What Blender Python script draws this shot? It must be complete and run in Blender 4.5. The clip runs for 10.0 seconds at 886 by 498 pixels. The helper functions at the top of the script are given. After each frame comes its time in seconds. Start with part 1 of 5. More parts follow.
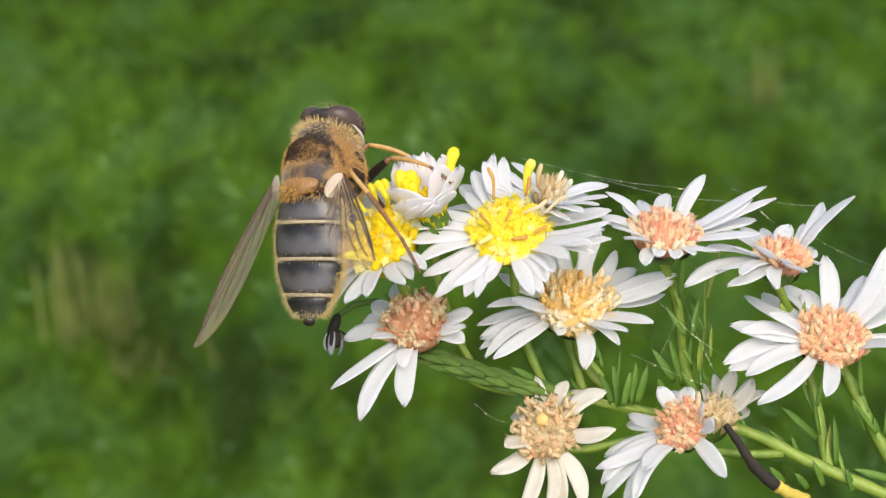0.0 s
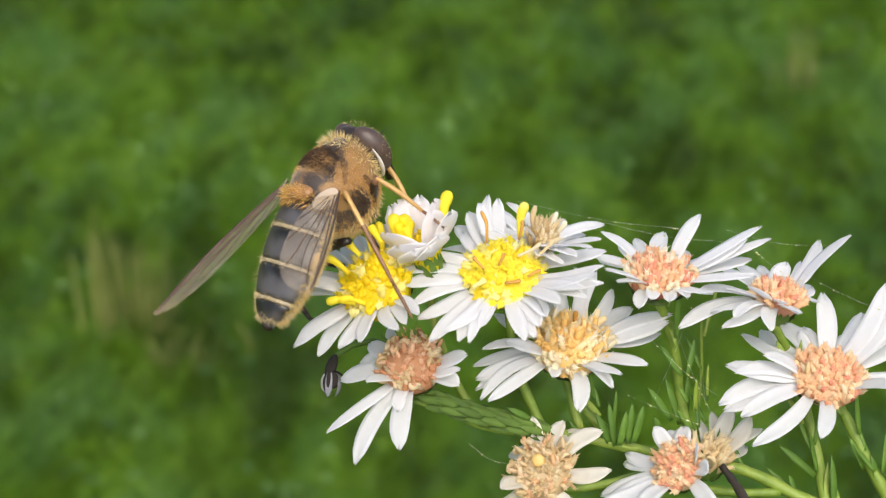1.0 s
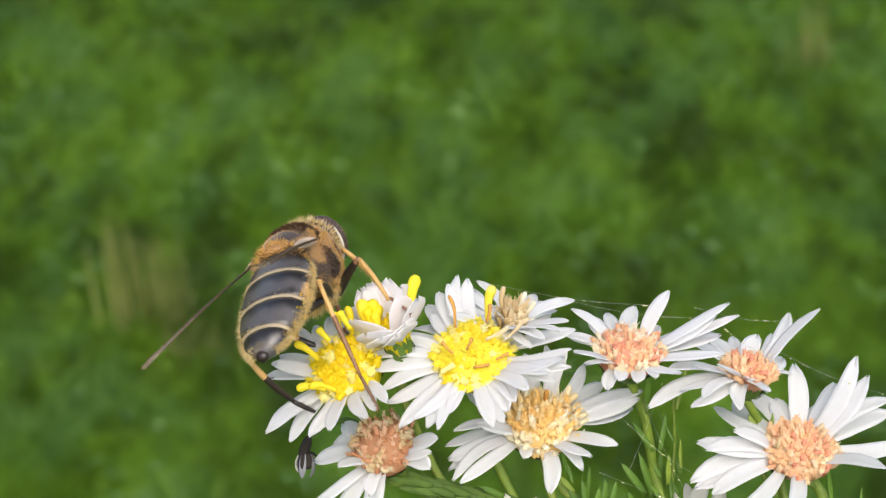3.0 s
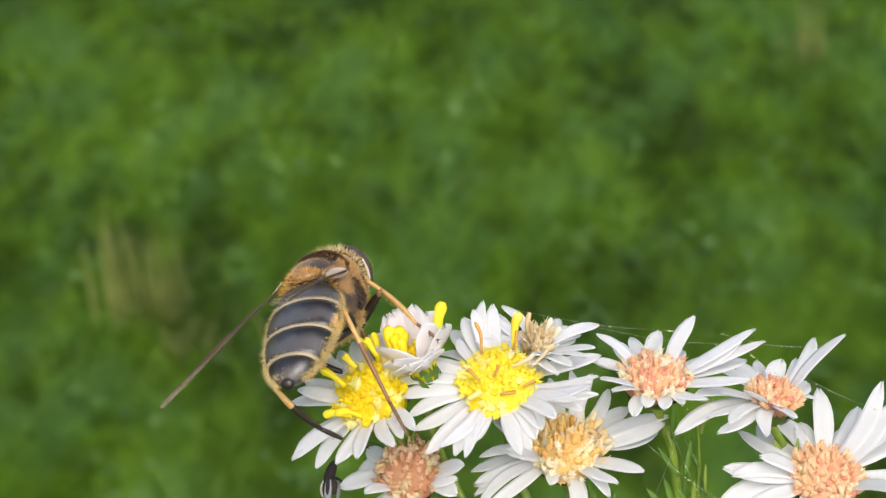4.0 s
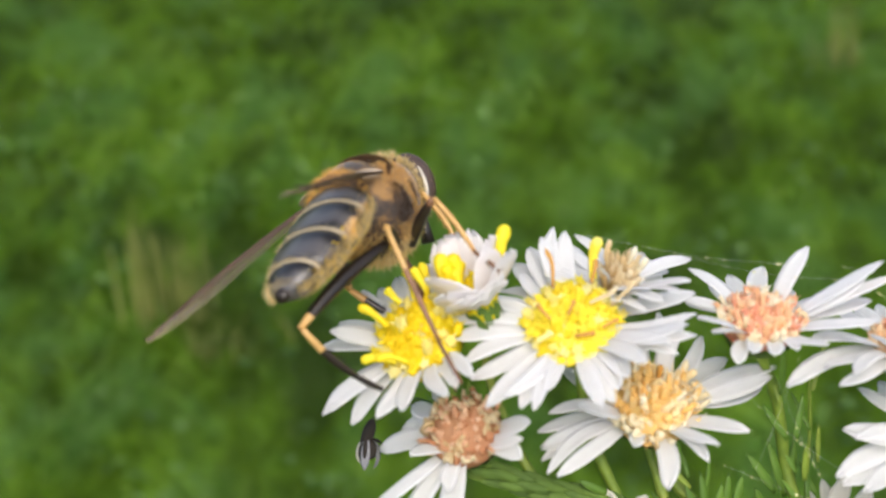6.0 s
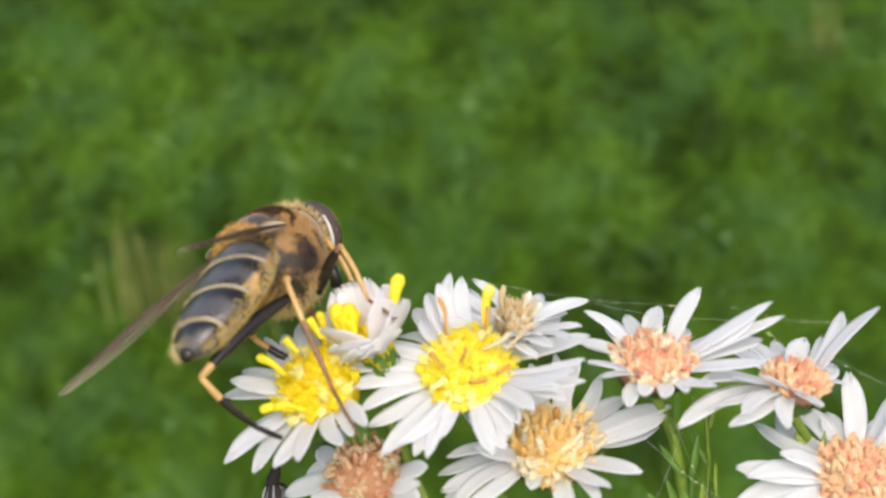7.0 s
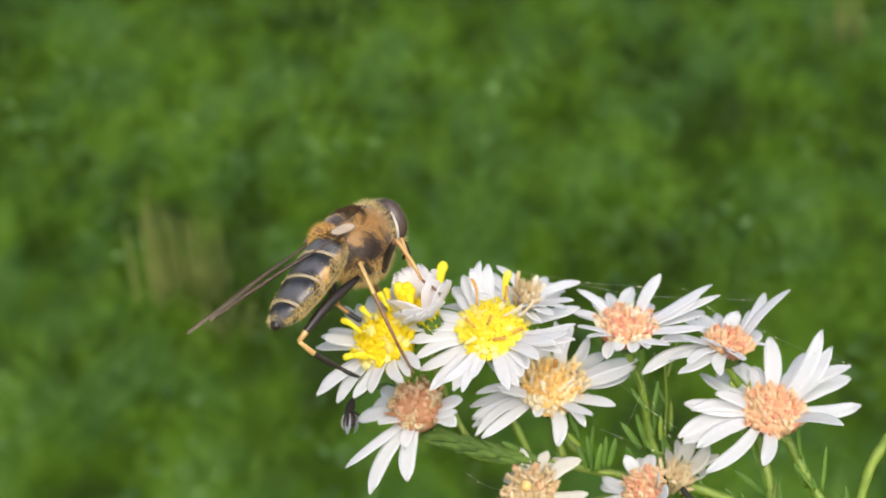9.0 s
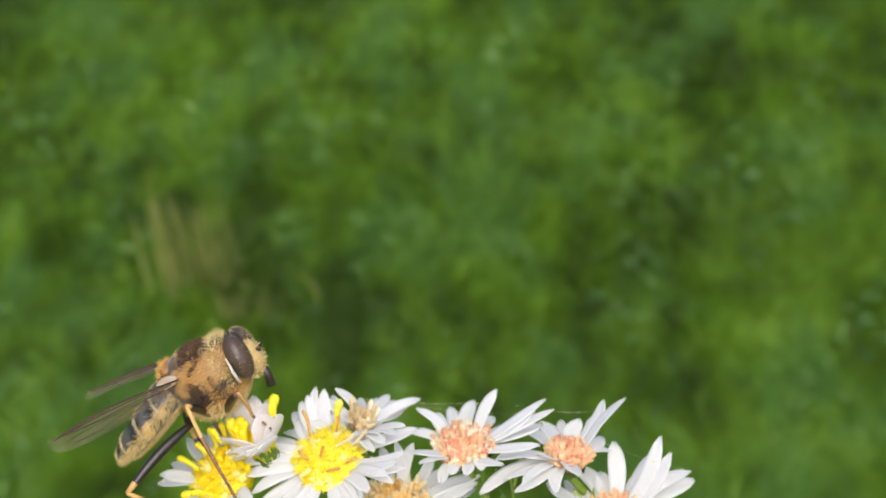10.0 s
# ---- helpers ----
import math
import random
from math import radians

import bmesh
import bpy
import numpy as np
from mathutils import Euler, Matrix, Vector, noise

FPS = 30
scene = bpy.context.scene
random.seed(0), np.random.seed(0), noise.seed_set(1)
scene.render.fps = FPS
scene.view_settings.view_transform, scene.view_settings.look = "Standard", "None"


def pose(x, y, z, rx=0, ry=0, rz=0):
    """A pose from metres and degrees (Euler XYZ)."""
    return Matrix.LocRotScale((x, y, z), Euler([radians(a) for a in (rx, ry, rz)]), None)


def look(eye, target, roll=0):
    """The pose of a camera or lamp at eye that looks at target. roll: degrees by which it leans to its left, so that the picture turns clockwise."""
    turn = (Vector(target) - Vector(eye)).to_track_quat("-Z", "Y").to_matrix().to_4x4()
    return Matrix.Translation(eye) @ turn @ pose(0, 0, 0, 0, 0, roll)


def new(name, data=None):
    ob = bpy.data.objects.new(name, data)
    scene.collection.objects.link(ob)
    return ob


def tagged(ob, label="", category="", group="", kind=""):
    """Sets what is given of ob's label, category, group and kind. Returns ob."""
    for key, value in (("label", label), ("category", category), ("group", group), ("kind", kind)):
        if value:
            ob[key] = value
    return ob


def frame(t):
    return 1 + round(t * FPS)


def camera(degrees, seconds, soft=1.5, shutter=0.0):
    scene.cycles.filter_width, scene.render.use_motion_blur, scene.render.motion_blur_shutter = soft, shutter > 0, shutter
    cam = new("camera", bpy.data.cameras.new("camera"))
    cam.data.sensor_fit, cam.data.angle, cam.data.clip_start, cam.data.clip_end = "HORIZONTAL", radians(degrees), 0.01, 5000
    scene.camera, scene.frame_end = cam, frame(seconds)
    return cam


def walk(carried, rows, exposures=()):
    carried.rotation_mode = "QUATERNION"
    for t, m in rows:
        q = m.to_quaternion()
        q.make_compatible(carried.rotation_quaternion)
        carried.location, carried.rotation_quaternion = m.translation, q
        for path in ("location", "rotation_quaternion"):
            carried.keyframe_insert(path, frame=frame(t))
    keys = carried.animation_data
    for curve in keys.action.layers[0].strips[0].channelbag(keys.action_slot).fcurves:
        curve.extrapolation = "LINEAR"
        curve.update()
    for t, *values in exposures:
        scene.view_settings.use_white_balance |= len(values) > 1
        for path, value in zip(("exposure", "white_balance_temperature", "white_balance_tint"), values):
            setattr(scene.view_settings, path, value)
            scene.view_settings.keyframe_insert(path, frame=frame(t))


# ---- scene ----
cam = camera(32.0, 10.0, soft=1.25)
cam.data.dof.use_dof = True
cam.data.dof.focus_distance = 0.099
cam.data.dof.aperture_fstop = 68.0

# The first view, 125 cm over the lawn and tilted down at it: places near the flowers are told in millimetres from it.
MM = 0.001
VIEW = pose(0, 0, 1.25, -32, 0, 0)


def spot(x, y, z):
    return VIEW @ (Vector((x, y, z)) * MM)


def shot(x, y, z, yaw, pitch, roll):
    return VIEW @ pose(x * MM, y * MM, z * MM, 0, 0, yaw) @ pose(0, 0, 0, 90 + pitch) @ pose(0, 0, 0, 0, 0, roll)


PATH = [
    (0, shot(-2.61, 0.38, -3.71, -1.36, 0.63, 0.39)),
    (0.1, shot(-3.34, 0.22, -3.59, -1.30, 0.45, -0.02)),
    (0.2, shot(-2.41, 0.02, -2.43, -1.23, 0.28, -0.42)),
    (0.3, shot(-0.44, -0.22, 1.38, -1.16, 0.10, -0.82)),
    (0.4, shot(1.69, -0.44, 3.63, -1.10, -0.08, -1.23)),
    (0.5, shot(3.07, -0.65, 3.46, -1.03, -0.25, -1.63)),
    (0.6, shot(1.70, -0.52, 2.58, -0.82, -0.20, -1.31)),
    (0.7, shot(-0.25, -0.38, 1.26, -0.62, -0.15, -0.98)),
    (0.8, shot(-1.62, -0.26, -0.66, -0.41, -0.10, -0.65)),
    (0.9, shot(-1.83, -0.14, -0.62, -0.21, -0.05, -0.33)),
    (1, shot(0.00, -0.02, 0.00, -0.00, 0.00, 0.00)),
    (1.1, shot(1.99, -0.29, 2.59, 0.06, -0.05, -0.12)),
    (1.2, shot(3.80, -0.56, 3.94, 0.13, -0.10, -0.25)),
    (1.3, shot(4.35, -0.83, 4.75, 0.19, -0.15, -0.37)),
    (1.4, shot(3.04, -1.11, 3.86, 0.25, -0.19, -0.49)),
    (1.5, shot(1.17, -1.40, 2.22, 0.32, -0.24, -0.62)),
    (1.6, shot(-0.75, -1.32, 0.20, 0.39, -0.27, -0.61)),
    (1.7, shot(-1.33, -1.23, -0.04, 0.46, -0.29, -0.60)),
    (1.8, shot(-0.21, -1.12, 0.56, 0.54, -0.32, -0.60)),
    (1.9, shot(0.79, -1.00, 2.72, 0.61, -0.35, -0.59)),
    (2, shot(2.96, -0.86, 4.58, 0.68, -0.37, -0.59)),
    (2.2, shot(2.78, -0.69, 5.53, 0.67, -0.43, -0.71)),
    (3.3, shot(3.53, 0.27, 7.41, 0.63, -0.76, -1.38)),
    (3.5, shot(4.43, 0.47, 8.96, 0.63, -0.81, -1.51)),
    (3.7, shot(3.14, 0.17, 8.10, 0.56, -0.82, -1.39)),
    (4, shot(1.23, -0.26, 8.24, 0.47, -0.84, -1.22)),
    (4.1, shot(0.22, 1.54, 7.38, 0.47, -0.85, -1.31)),
    (4.2, shot(0.25, 1.55, 7.69, 0.48, -0.87, -1.40)),
    (4.3, shot(0.38, 1.56, 7.91, 0.49, -0.88, -1.48)),
    (4.4, shot(0.94, 15.46, 6.39, 1.03, -0.66, -1.45)),
    (4.5, shot(1.08, 15.46, 5.84, 1.57, -0.45, -1.42)),
    (4.7, shot(-0.67, 15.41, 4.54, 1.60, -0.49, -1.37)),
    (5, shot(0.88, 15.48, 6.10, 1.65, -0.55, -1.29)),
    (5.2, shot(1.59, 15.47, 5.06, 1.63, -0.49, -1.00)),
    (5.5, shot(0.29, 15.37, 2.55, 1.62, -0.40, -0.56)),
    (5.7, shot(-0.92, 15.61, 2.30, 1.55, -0.45, -0.70)),
    (6.8, shot(1.94, 17.19, 6.22, 1.17, -0.71, -1.46)),
    (6.9, shot(3.00, 17.19, 6.21, 1.13, -0.76, -1.72)),
    (7, shot(4.19, 14.84, 5.92, 1.10, -0.81, -1.98)),
    (7.1, shot(4.16, 8.49, 4.50, 1.34, -0.90, -1.49)),
    (7.2, shot(4.71, -2.13, 3.69, 1.58, -1.00, -1.01)),
    (7.3, shot(4.12, -16.33, 3.12, 1.71, -1.10, -0.93)),
    (7.4, shot(3.72, -16.34, 2.83, 1.85, -1.21, -0.85)),
    (7.5, shot(4.43, -16.30, 3.69, 1.98, -1.31, -0.77)),
    (7.7, shot(5.73, -16.06, 5.46, 2.02, -1.39, -0.99)),
    (7.8, shot(7.11, -15.88, 7.48, 2.03, -1.43, -1.11)),
    (8, shot(8.26, -15.65, 9.13, 2.07, -1.51, -1.34)),
    (8.2, shot(6.22, -15.99, 7.92, 1.98, -1.48, -1.36)),
    (8.3, shot(5.65, -16.13, 7.91, 1.94, -1.46, -1.38)),
    (8.5, shot(4.69, -16.42, 7.41, 1.85, -1.43, -1.40)),
    (8.6, shot(3.34, -16.61, 6.31, 1.87, -1.44, -1.38)),
    (8.8, shot(1.06, -16.93, 5.62, 1.90, -1.48, -1.33)),
    (9, shot(4.07, -17.02, 7.44, 1.93, -1.51, -1.29)),
    (9.1, shot(5.69, -16.83, 8.45, 2.01, -1.70, -1.88)),
    (9.4, shot(11.27, -16.14, 14.57, 2.24, -2.26, -3.66)),
    (9.5, shot(13.76, -15.91, 16.00, 2.32, -2.45, -4.25)),
    (9.7, shot(15.86, -15.75, 17.17, 2.47, -2.59, -4.57)),
    (10, shot(18.66, -15.55, 18.48, 2.71, -2.82, -5.05)),
]
walk(cam, PATH)

# ---- light ----
SUN_EL, SUN_AZ = 55.0, 168.0
world = bpy.data.worlds.new("sky")
scene.world = world
world.use_nodes = True
wn, wl = world.node_tree.nodes, world.node_tree.links
sky = wn.new("ShaderNodeTexSky")
sky.sky_type, sky.sun_disc = "NISHITA", False
sky.sun_elevation, sky.sun_rotation = radians(SUN_EL), radians(SUN_AZ)
sky.air_density, sky.dust_density = 1.0, 4.0
wl.new(sky.outputs["Color"], wn["Background"].inputs["Color"])
wn["Background"].inputs["Strength"].default_value = 0.15
sun = new("sun", bpy.data.lights.new("sun", "SUN"))
sun.data.energy, sun.data.angle, sun.data.color = 1.5, radians(55), (1.0, 0.96, 0.9)
to_sun = Vector((math.sin(radians(SUN_AZ)) * math.cos(radians(SUN_EL)), math.cos(radians(SUN_AZ)) * math.cos(radians(SUN_EL)), math.sin(radians(SUN_EL))))
sun.matrix_world = look(to_sun * 10, (0, 0, 0))
scene.view_settings.exposure = 0.66


# ---- materials ----
def material(name):
    m = bpy.data.materials.new(name)
    m.use_nodes = True
    t = m.node_tree
    return m, t.nodes, t.links, t.nodes["Principled BSDF"]


def coords(n, l, scale):
    tc = n.new("ShaderNodeTexCoord")
    mp = n.new("ShaderNodeMapping")
    mp.inputs["Scale"].default_value = scale if hasattr(scale, "__len__") else (scale,) * 3
    l.new(tc.outputs["Object"], mp.inputs["Vector"])
    return mp.outputs["Vector"]


def noise_tex(n, l, vec, scale, detail=4.0, rough=0.55):
    t = n.new("ShaderNodeTexNoise")
    t.inputs["Scale"].default_value, t.inputs["Detail"].default_value, t.inputs["Roughness"].default_value = scale, detail, rough
    l.new(vec, t.inputs["Vector"])
    return t.outputs["Fac"]


def ramp(n, l, fac, stops):
    r = n.new("ShaderNodeValToRGB")
    while len(r.color_ramp.elements) < len(stops):
        r.color_ramp.elements.new(0.5)
    for e, (p, c) in zip(r.color_ramp.elements, stops):
        e.position, e.color = p, (*c, 1)
    l.new(fac, r.inputs["Fac"])
    return r.outputs["Color"]


def mix(n, l, fac, a, b, how="MIX"):
    x = n.new("ShaderNodeMix")
    x.data_type, x.blend_type = "RGBA", how
    for sock, v in ((x.inputs[0], fac), (x.inputs[6], a), (x.inputs[7], b)):
        if hasattr(v, "links"):
            l.new(v, sock)
        else:
            sock.default_value = v if isinstance(v, (int, float)) else (*v, 1)
    return x.outputs[2]


def calc(n, l, op, a, b=0.0, c=0.0):
    x = n.new("ShaderNodeMath")
    x.operation = op
    for sock, v in zip(x.inputs, (a, b, c)):
        if hasattr(v, "links"):
            l.new(v, sock)
        else:
            sock.default_value = v
    return x.outputs[0]


def bump(n, l, b, height, strength, dist):
    x = n.new("ShaderNodeBump")
    x.inputs["Strength"].default_value, x.inputs["Distance"].default_value = strength, dist
    l.new(height, x.inputs["Height"])
    l.new(x.outputs["Normal"], b.inputs["Normal"])


def grained(name, stops, grain=900.0, rough=0.6, blotch=120.0, relief=0.3, relief_mm=0.05, thin=0.0, sheen=0.0, stretch=1.0):
    """A surface with fine grain over broad blotches; thin lets light through."""
    m, n, l, b = material(name)
    vec = coords(n, l, (1, stretch, 1))
    fine, broad = noise_tex(n, l, vec, grain, 3), noise_tex(n, l, vec, blotch, 3)
    oi = n.new("ShaderNodeObjectInfo")
    f = calc(n, l, "ADD", calc(n, l, "MULTIPLY", fine, 0.45), calc(n, l, "MULTIPLY", broad, 0.4))
    f = calc(n, l, "ADD", f, calc(n, l, "MULTIPLY", oi.outputs["Random"], 0.15))
    col = ramp(n, l, f, stops)
    l.new(col, b.inputs["Base Color"])
    b.inputs["Roughness"].default_value = rough
    b.inputs["Sheen Weight"].default_value = sheen
    bump(n, l, b, fine, relief, relief_mm * MM)
    if thin:
        tr = n.new("ShaderNodeBsdfTranslucent")
        l.new(col, tr.inputs["Color"])
        ms = n.new("ShaderNodeMixShader")
        ms.inputs[0].default_value = thin
        l.new(b.outputs[0], ms.inputs[1])
        l.new(tr.outputs[0], ms.inputs[2])
        l.new(ms.outputs[0], n["Material Output"].inputs["Surface"])
    return m


def islands(name, stops, rough=0.55, thin=0.15, bands=None):
    """Each little piece of the mesh takes its own tint from the stops."""
    m, n, l, b = material(name)
    g = n.new("ShaderNodeNewGeometry")
    vec = coords(n, l, 1)
    f = calc(n, l, "ADD", calc(n, l, "MULTIPLY", g.outputs["Random Per Island"], 0.8), calc(n, l, "MULTIPLY", noise_tex(n, l, vec, 1500, 2), 0.2))
    col = ramp(n, l, f, stops)
    l.new(col, b.inputs["Base Color"])
    b.inputs["Roughness"].default_value = rough
    tr = n.new("ShaderNodeBsdfTranslucent")
    l.new(col, tr.inputs["Color"])
    ms = n.new("ShaderNodeMixShader")
    ms.inputs[0].default_value = thin
    l.new(b.outputs[0], ms.inputs[1])
    l.new(tr.outputs[0], ms.inputs[2])
    l.new(ms.outputs[0], n["Material Output"].inputs["Surface"])
    return m


def tinted(name, stops, rough=0.6, thin=0.5):
    """Each piece takes its own tint from the stops, paler towards its tip."""
    m, n, l, b = material(name)
    oi = n.new("ShaderNodeObjectInfo")
    tc = n.new("ShaderNodeTexCoord")
    sp = n.new("ShaderNodeSeparateXYZ")
    l.new(tc.outputs["Object"], sp.inputs[0])
    f = calc(n, l, "ADD", calc(n, l, "MULTIPLY", oi.outputs["Random"], 0.62), calc(n, l, "MULTIPLY", noise_tex(n, l, tc.outputs["Object"], 1500, 2), 0.2))
    f = calc(n, l, "ADD", f, calc(n, l, "MULTIPLY", sp.outputs[2], 160.0))
    col = ramp(n, l, f, stops)
    l.new(col, b.inputs["Base Color"])
    b.inputs["Roughness"].default_value = rough
    tr = n.new("ShaderNodeBsdfTranslucent")
    l.new(col, tr.inputs["Color"])
    ms = n.new("ShaderNodeMixShader")
    ms.inputs[0].default_value = thin
    l.new(b.outputs[0], ms.inputs[1])
    l.new(tr.outputs[0], ms.inputs[2])
    l.new(ms.outputs[0], n["Material Output"].inputs["Surface"])
    return m


PETAL = grained("petal_white", [(0.2, (0.82, 0.82, 0.815)), (0.5, (0.88, 0.88, 0.88)), (0.8, (0.91, 0.91, 0.91))], 1600, 0.65, 300, 0.35, 0.04, thin=0.64)
PETAL_CREAM = grained("petal_cream", [(0.2, (0.68, 0.61, 0.47)), (0.5, (0.79, 0.76, 0.67)), (0.8, (0.85, 0.83, 0.78))], 1400, 0.6, 300, 0.4, 0.05, thin=0.5)
PETAL_PALE = grained("petal_blush", [(0.2, (0.94, 0.88, 0.87)), (0.6, (0.97, 0.96, 0.95))], 1400, 0.65, 250, 0.3, 0.04, thin=0.66)
YELLOW = tinted("florets_yellow", [(0.0, (0.92, 0.70, 0.012)), (0.4, (0.95, 0.80, 0.03)), (0.8, (0.94, 0.84, 0.08)), (1.0, (0.94, 0.89, 0.4))])
YELLOW_DEEP = tinted("florets_golden", [(0.0, (0.93, 0.68, 0.006)), (0.6, (0.96, 0.80, 0.012)), (1.0, (0.96, 0.86, 0.05))])
ORANGE = tinted("florets_orange", [(0.0, (0.93, 0.58, 0.18)), (0.35, (0.95, 0.70, 0.26)), (0.7, (0.95, 0.80, 0.44)), (1.0, (0.95, 0.89, 0.72))])
PINK = tinted("florets_pink", [(0.0, (0.70, 0.24, 0.15)), (0.3, (0.86, 0.44, 0.28)), (0.6, (0.92, 0.64, 0.36)), (0.85, (0.94, 0.80, 0.55)), (1.0, (0.95, 0.88, 0.70))])
BUTTER = tinted("florets_butter", [(0.0, (0.93, 0.80, 0.14)), (0.6, (0.95, 0.87, 0.32)), (1.0, (0.95, 0.91, 0.55))])
BROWN = tinted("florets_brown", [(0.0, (0.54, 0.22, 0.09)), (0.4, (0.70, 0.37, 0.19)), (0.75, (0.84, 0.58, 0.37)), (1.0, (0.90, 0.80, 0.62))])
STRAW = tinted("florets_straw", [(0.0, (0.62, 0.43, 0.20)), (0.5, (0.78, 0.63, 0.36)), (1.0, (0.87, 0.79, 0.58))])
PEACH = tinted("florets_peach", [(0.0, (0.84, 0.50, 0.26)), (0.5, (0.92, 0.68, 0.40)), (1.0, (0.94, 0.85, 0.64))])
CREAM = tinted("florets_cream", [(0.0, (0.88, 0.78, 0.52)), (0.6, (0.92, 0.86, 0.66)), (1.0, (0.94, 0.91, 0.8))])
RUST = grained("stamen_rust", [(0.2, (0.35, 0.15, 0.03)), (0.8, (0.6, 0.32, 0.05))], 1500, 0.6, 300)
GREEN = grained("stem_green", [(0.25, (0.08, 0.14, 0.012)), (0.5, (0.17, 0.25, 0.025)), (0.8, (0.33, 0.38, 0.08))], 1300, 0.55, 250, 0.5, 0.05, stretch=0.3)
GREEN_DARK = grained("involucre_green", [(0.25, (0.035, 0.075, 0.007)), (0.6, (0.08, 0.145, 0.012)), (0.85, (0.19, 0.26, 0.035))], 1500, 0.75, 300, 0.5, 0.05)
LEAF = grained("leaf_green", [(0.25, (0.06, 0.14, 0.014)), (0.6, (0.13, 0.25, 0.028)), (0.85, (0.25, 0.36, 0.065))], 900, 0.5, 200, 0.4, 0.04, thin=0.3)
HUSK = grained("withered_leaf", [(0.25, (0.05, 0.028, 0.018)), (0.5, (0.19, 0.11, 0.06)), (0.8, (0.40, 0.28, 0.17))], 900, 0.75, 500, 0.8, 0.15)
DEAD = grained("dead_stalk", [(0.25, (0.006, 0.005, 0.004)), (0.7, (0.028, 0.02, 0.013))], 700, 0.9, 200, 1.0, 0.2)
ASH = grained("withered_scale", [(0.3, (0.10, 0.10, 0.11)), (0.7, (0.30, 0.30, 0.31))], 900, 0.8, 250, 0.8, 0.1)
AMBER = grained("stalk_amber", [(0.3, (0.32, 0.23, 0.03)), (0.7, (0.58, 0.44, 0.07))], 900, 0.6, 200)
SILK = grained("spider_silk", [(0.3, (0.55, 0.55, 0.5)), (0.7, (0.8, 0.8, 0.75))], 900, 0.3, 200)
CRUMB = islands("pollen_crumbs", [(0.0, (0.5, 0.55, 0.25)), (0.6, (0.75, 0.72, 0.3)), (1.0, (0.85, 0.8, 0.6))])


# ---- mesh helpers ----
def finish(bm, name, mat, smooth=True):
    bmesh.ops.recalc_face_normals(bm, faces=bm.faces)
    me = bpy.data.meshes.new(name)
    bm.to_mesh(me)
    bm.free()
    for p in me.polygons:
        p.use_smooth = smooth
    for x in mat if isinstance(mat, (list, tuple)) else (mat,):
        me.materials.append(x)
    return me


def part(name, bm, mat, parent, label="", smooth=True):
    ob = new(name, finish(bm, name, mat, smooth))
    ob.parent = parent
    if label:
        tagged(ob, label)
    return ob


def frame_of(direction, ref=(0, 0, 1)):
    """A turn whose z runs along direction."""
    z = Vector(direction).normalized()
    x = Vector(ref).cross(z)
    if x.length < 1e-4:
        x = Vector((1, 0, 0)).cross(z)
    x.normalize()
    return Matrix((x, z.cross(x), z)).transposed()


def tube(bm, pts, radii, sides=8, cap=True):
    """A tube through points (metres), with a radius for each."""
    pts = [Vector(p) for p in pts]
    rings = []
    x = None
    for i, p in enumerate(pts):
        d = (pts[min(i + 1, len(pts) - 1)] - pts[max(i - 1, 0)]).normalized()
        if x is None:
            x = d.orthogonal().normalized()
        x = (x - d * x.dot(d)).normalized()
        y = d.cross(x)
        r = radii[i] if hasattr(radii, "__len__") else radii
        rings.append([bm.verts.new(p + (x * math.cos(a) + y * math.sin(a)) * r) for a in [2 * math.pi * k / sides for k in range(sides)]])
    for a, b in zip(rings, rings[1:]):
        for k in range(sides):
            bm.faces.new((a[k], a[(k + 1) % sides], b[(k + 1) % sides], b[k]))
    if cap:
        bm.faces.new(rings[0][::-1])
        bm.faces.new(rings[-1])
    return bm


def smooth_path(pts, steps=6):
    """Catmull-Rom through points."""
    p = [Vector(q) for q in pts]
    p = [2 * p[0] - p[1]] + p + [2 * p[-1] - p[-2]]
    out = []
    for i in range(1, len(p) - 2):
        for k in range(steps):
            t = k / steps
            a, b, c, d = p[i - 1 : i + 3]
            out.append(0.5 * (2 * b + (c - a) * t + (2 * a - 5 * b + 4 * c - d) * t * t + (3 * b - a - 3 * c + d) * t**3))
    return out + [p[-2]]


def loft(bm, sections, sides=24, caps=True):
    """Ellipse sections along x: (x, z, half width, half height), in millimetres."""
    rings = []
    for x, z, ry, rz in sections:
        rings.append([bm.verts.new((x * MM, ry * math.cos(a) * MM, (z + rz * math.sin(a)) * MM)) for a in [2 * math.pi * k / sides for k in range(sides)]])
    for a, b in zip(rings, rings[1:]):
        for k in range(sides):
            bm.faces.new((a[k], a[(k + 1) % sides], b[(k + 1) % sides], b[k]))
    if caps:
        bm.faces.new(rings[0][::-1])
        bm.faces.new(rings[-1])
    return bm


def ball(bm, centre, radii, u=20, v=14, turn=None):
    """An ellipsoid, in millimetres."""
    m = Matrix.Translation(Vector(centre) * MM) @ (turn.to_4x4() if turn else Matrix()) @ Matrix.Diagonal((*[r * MM for r in radii], 1))
    bmesh.ops.create_uvsphere(bm, u_segments=u, v_segments=v, radius=1, matrix=m)
    return bm


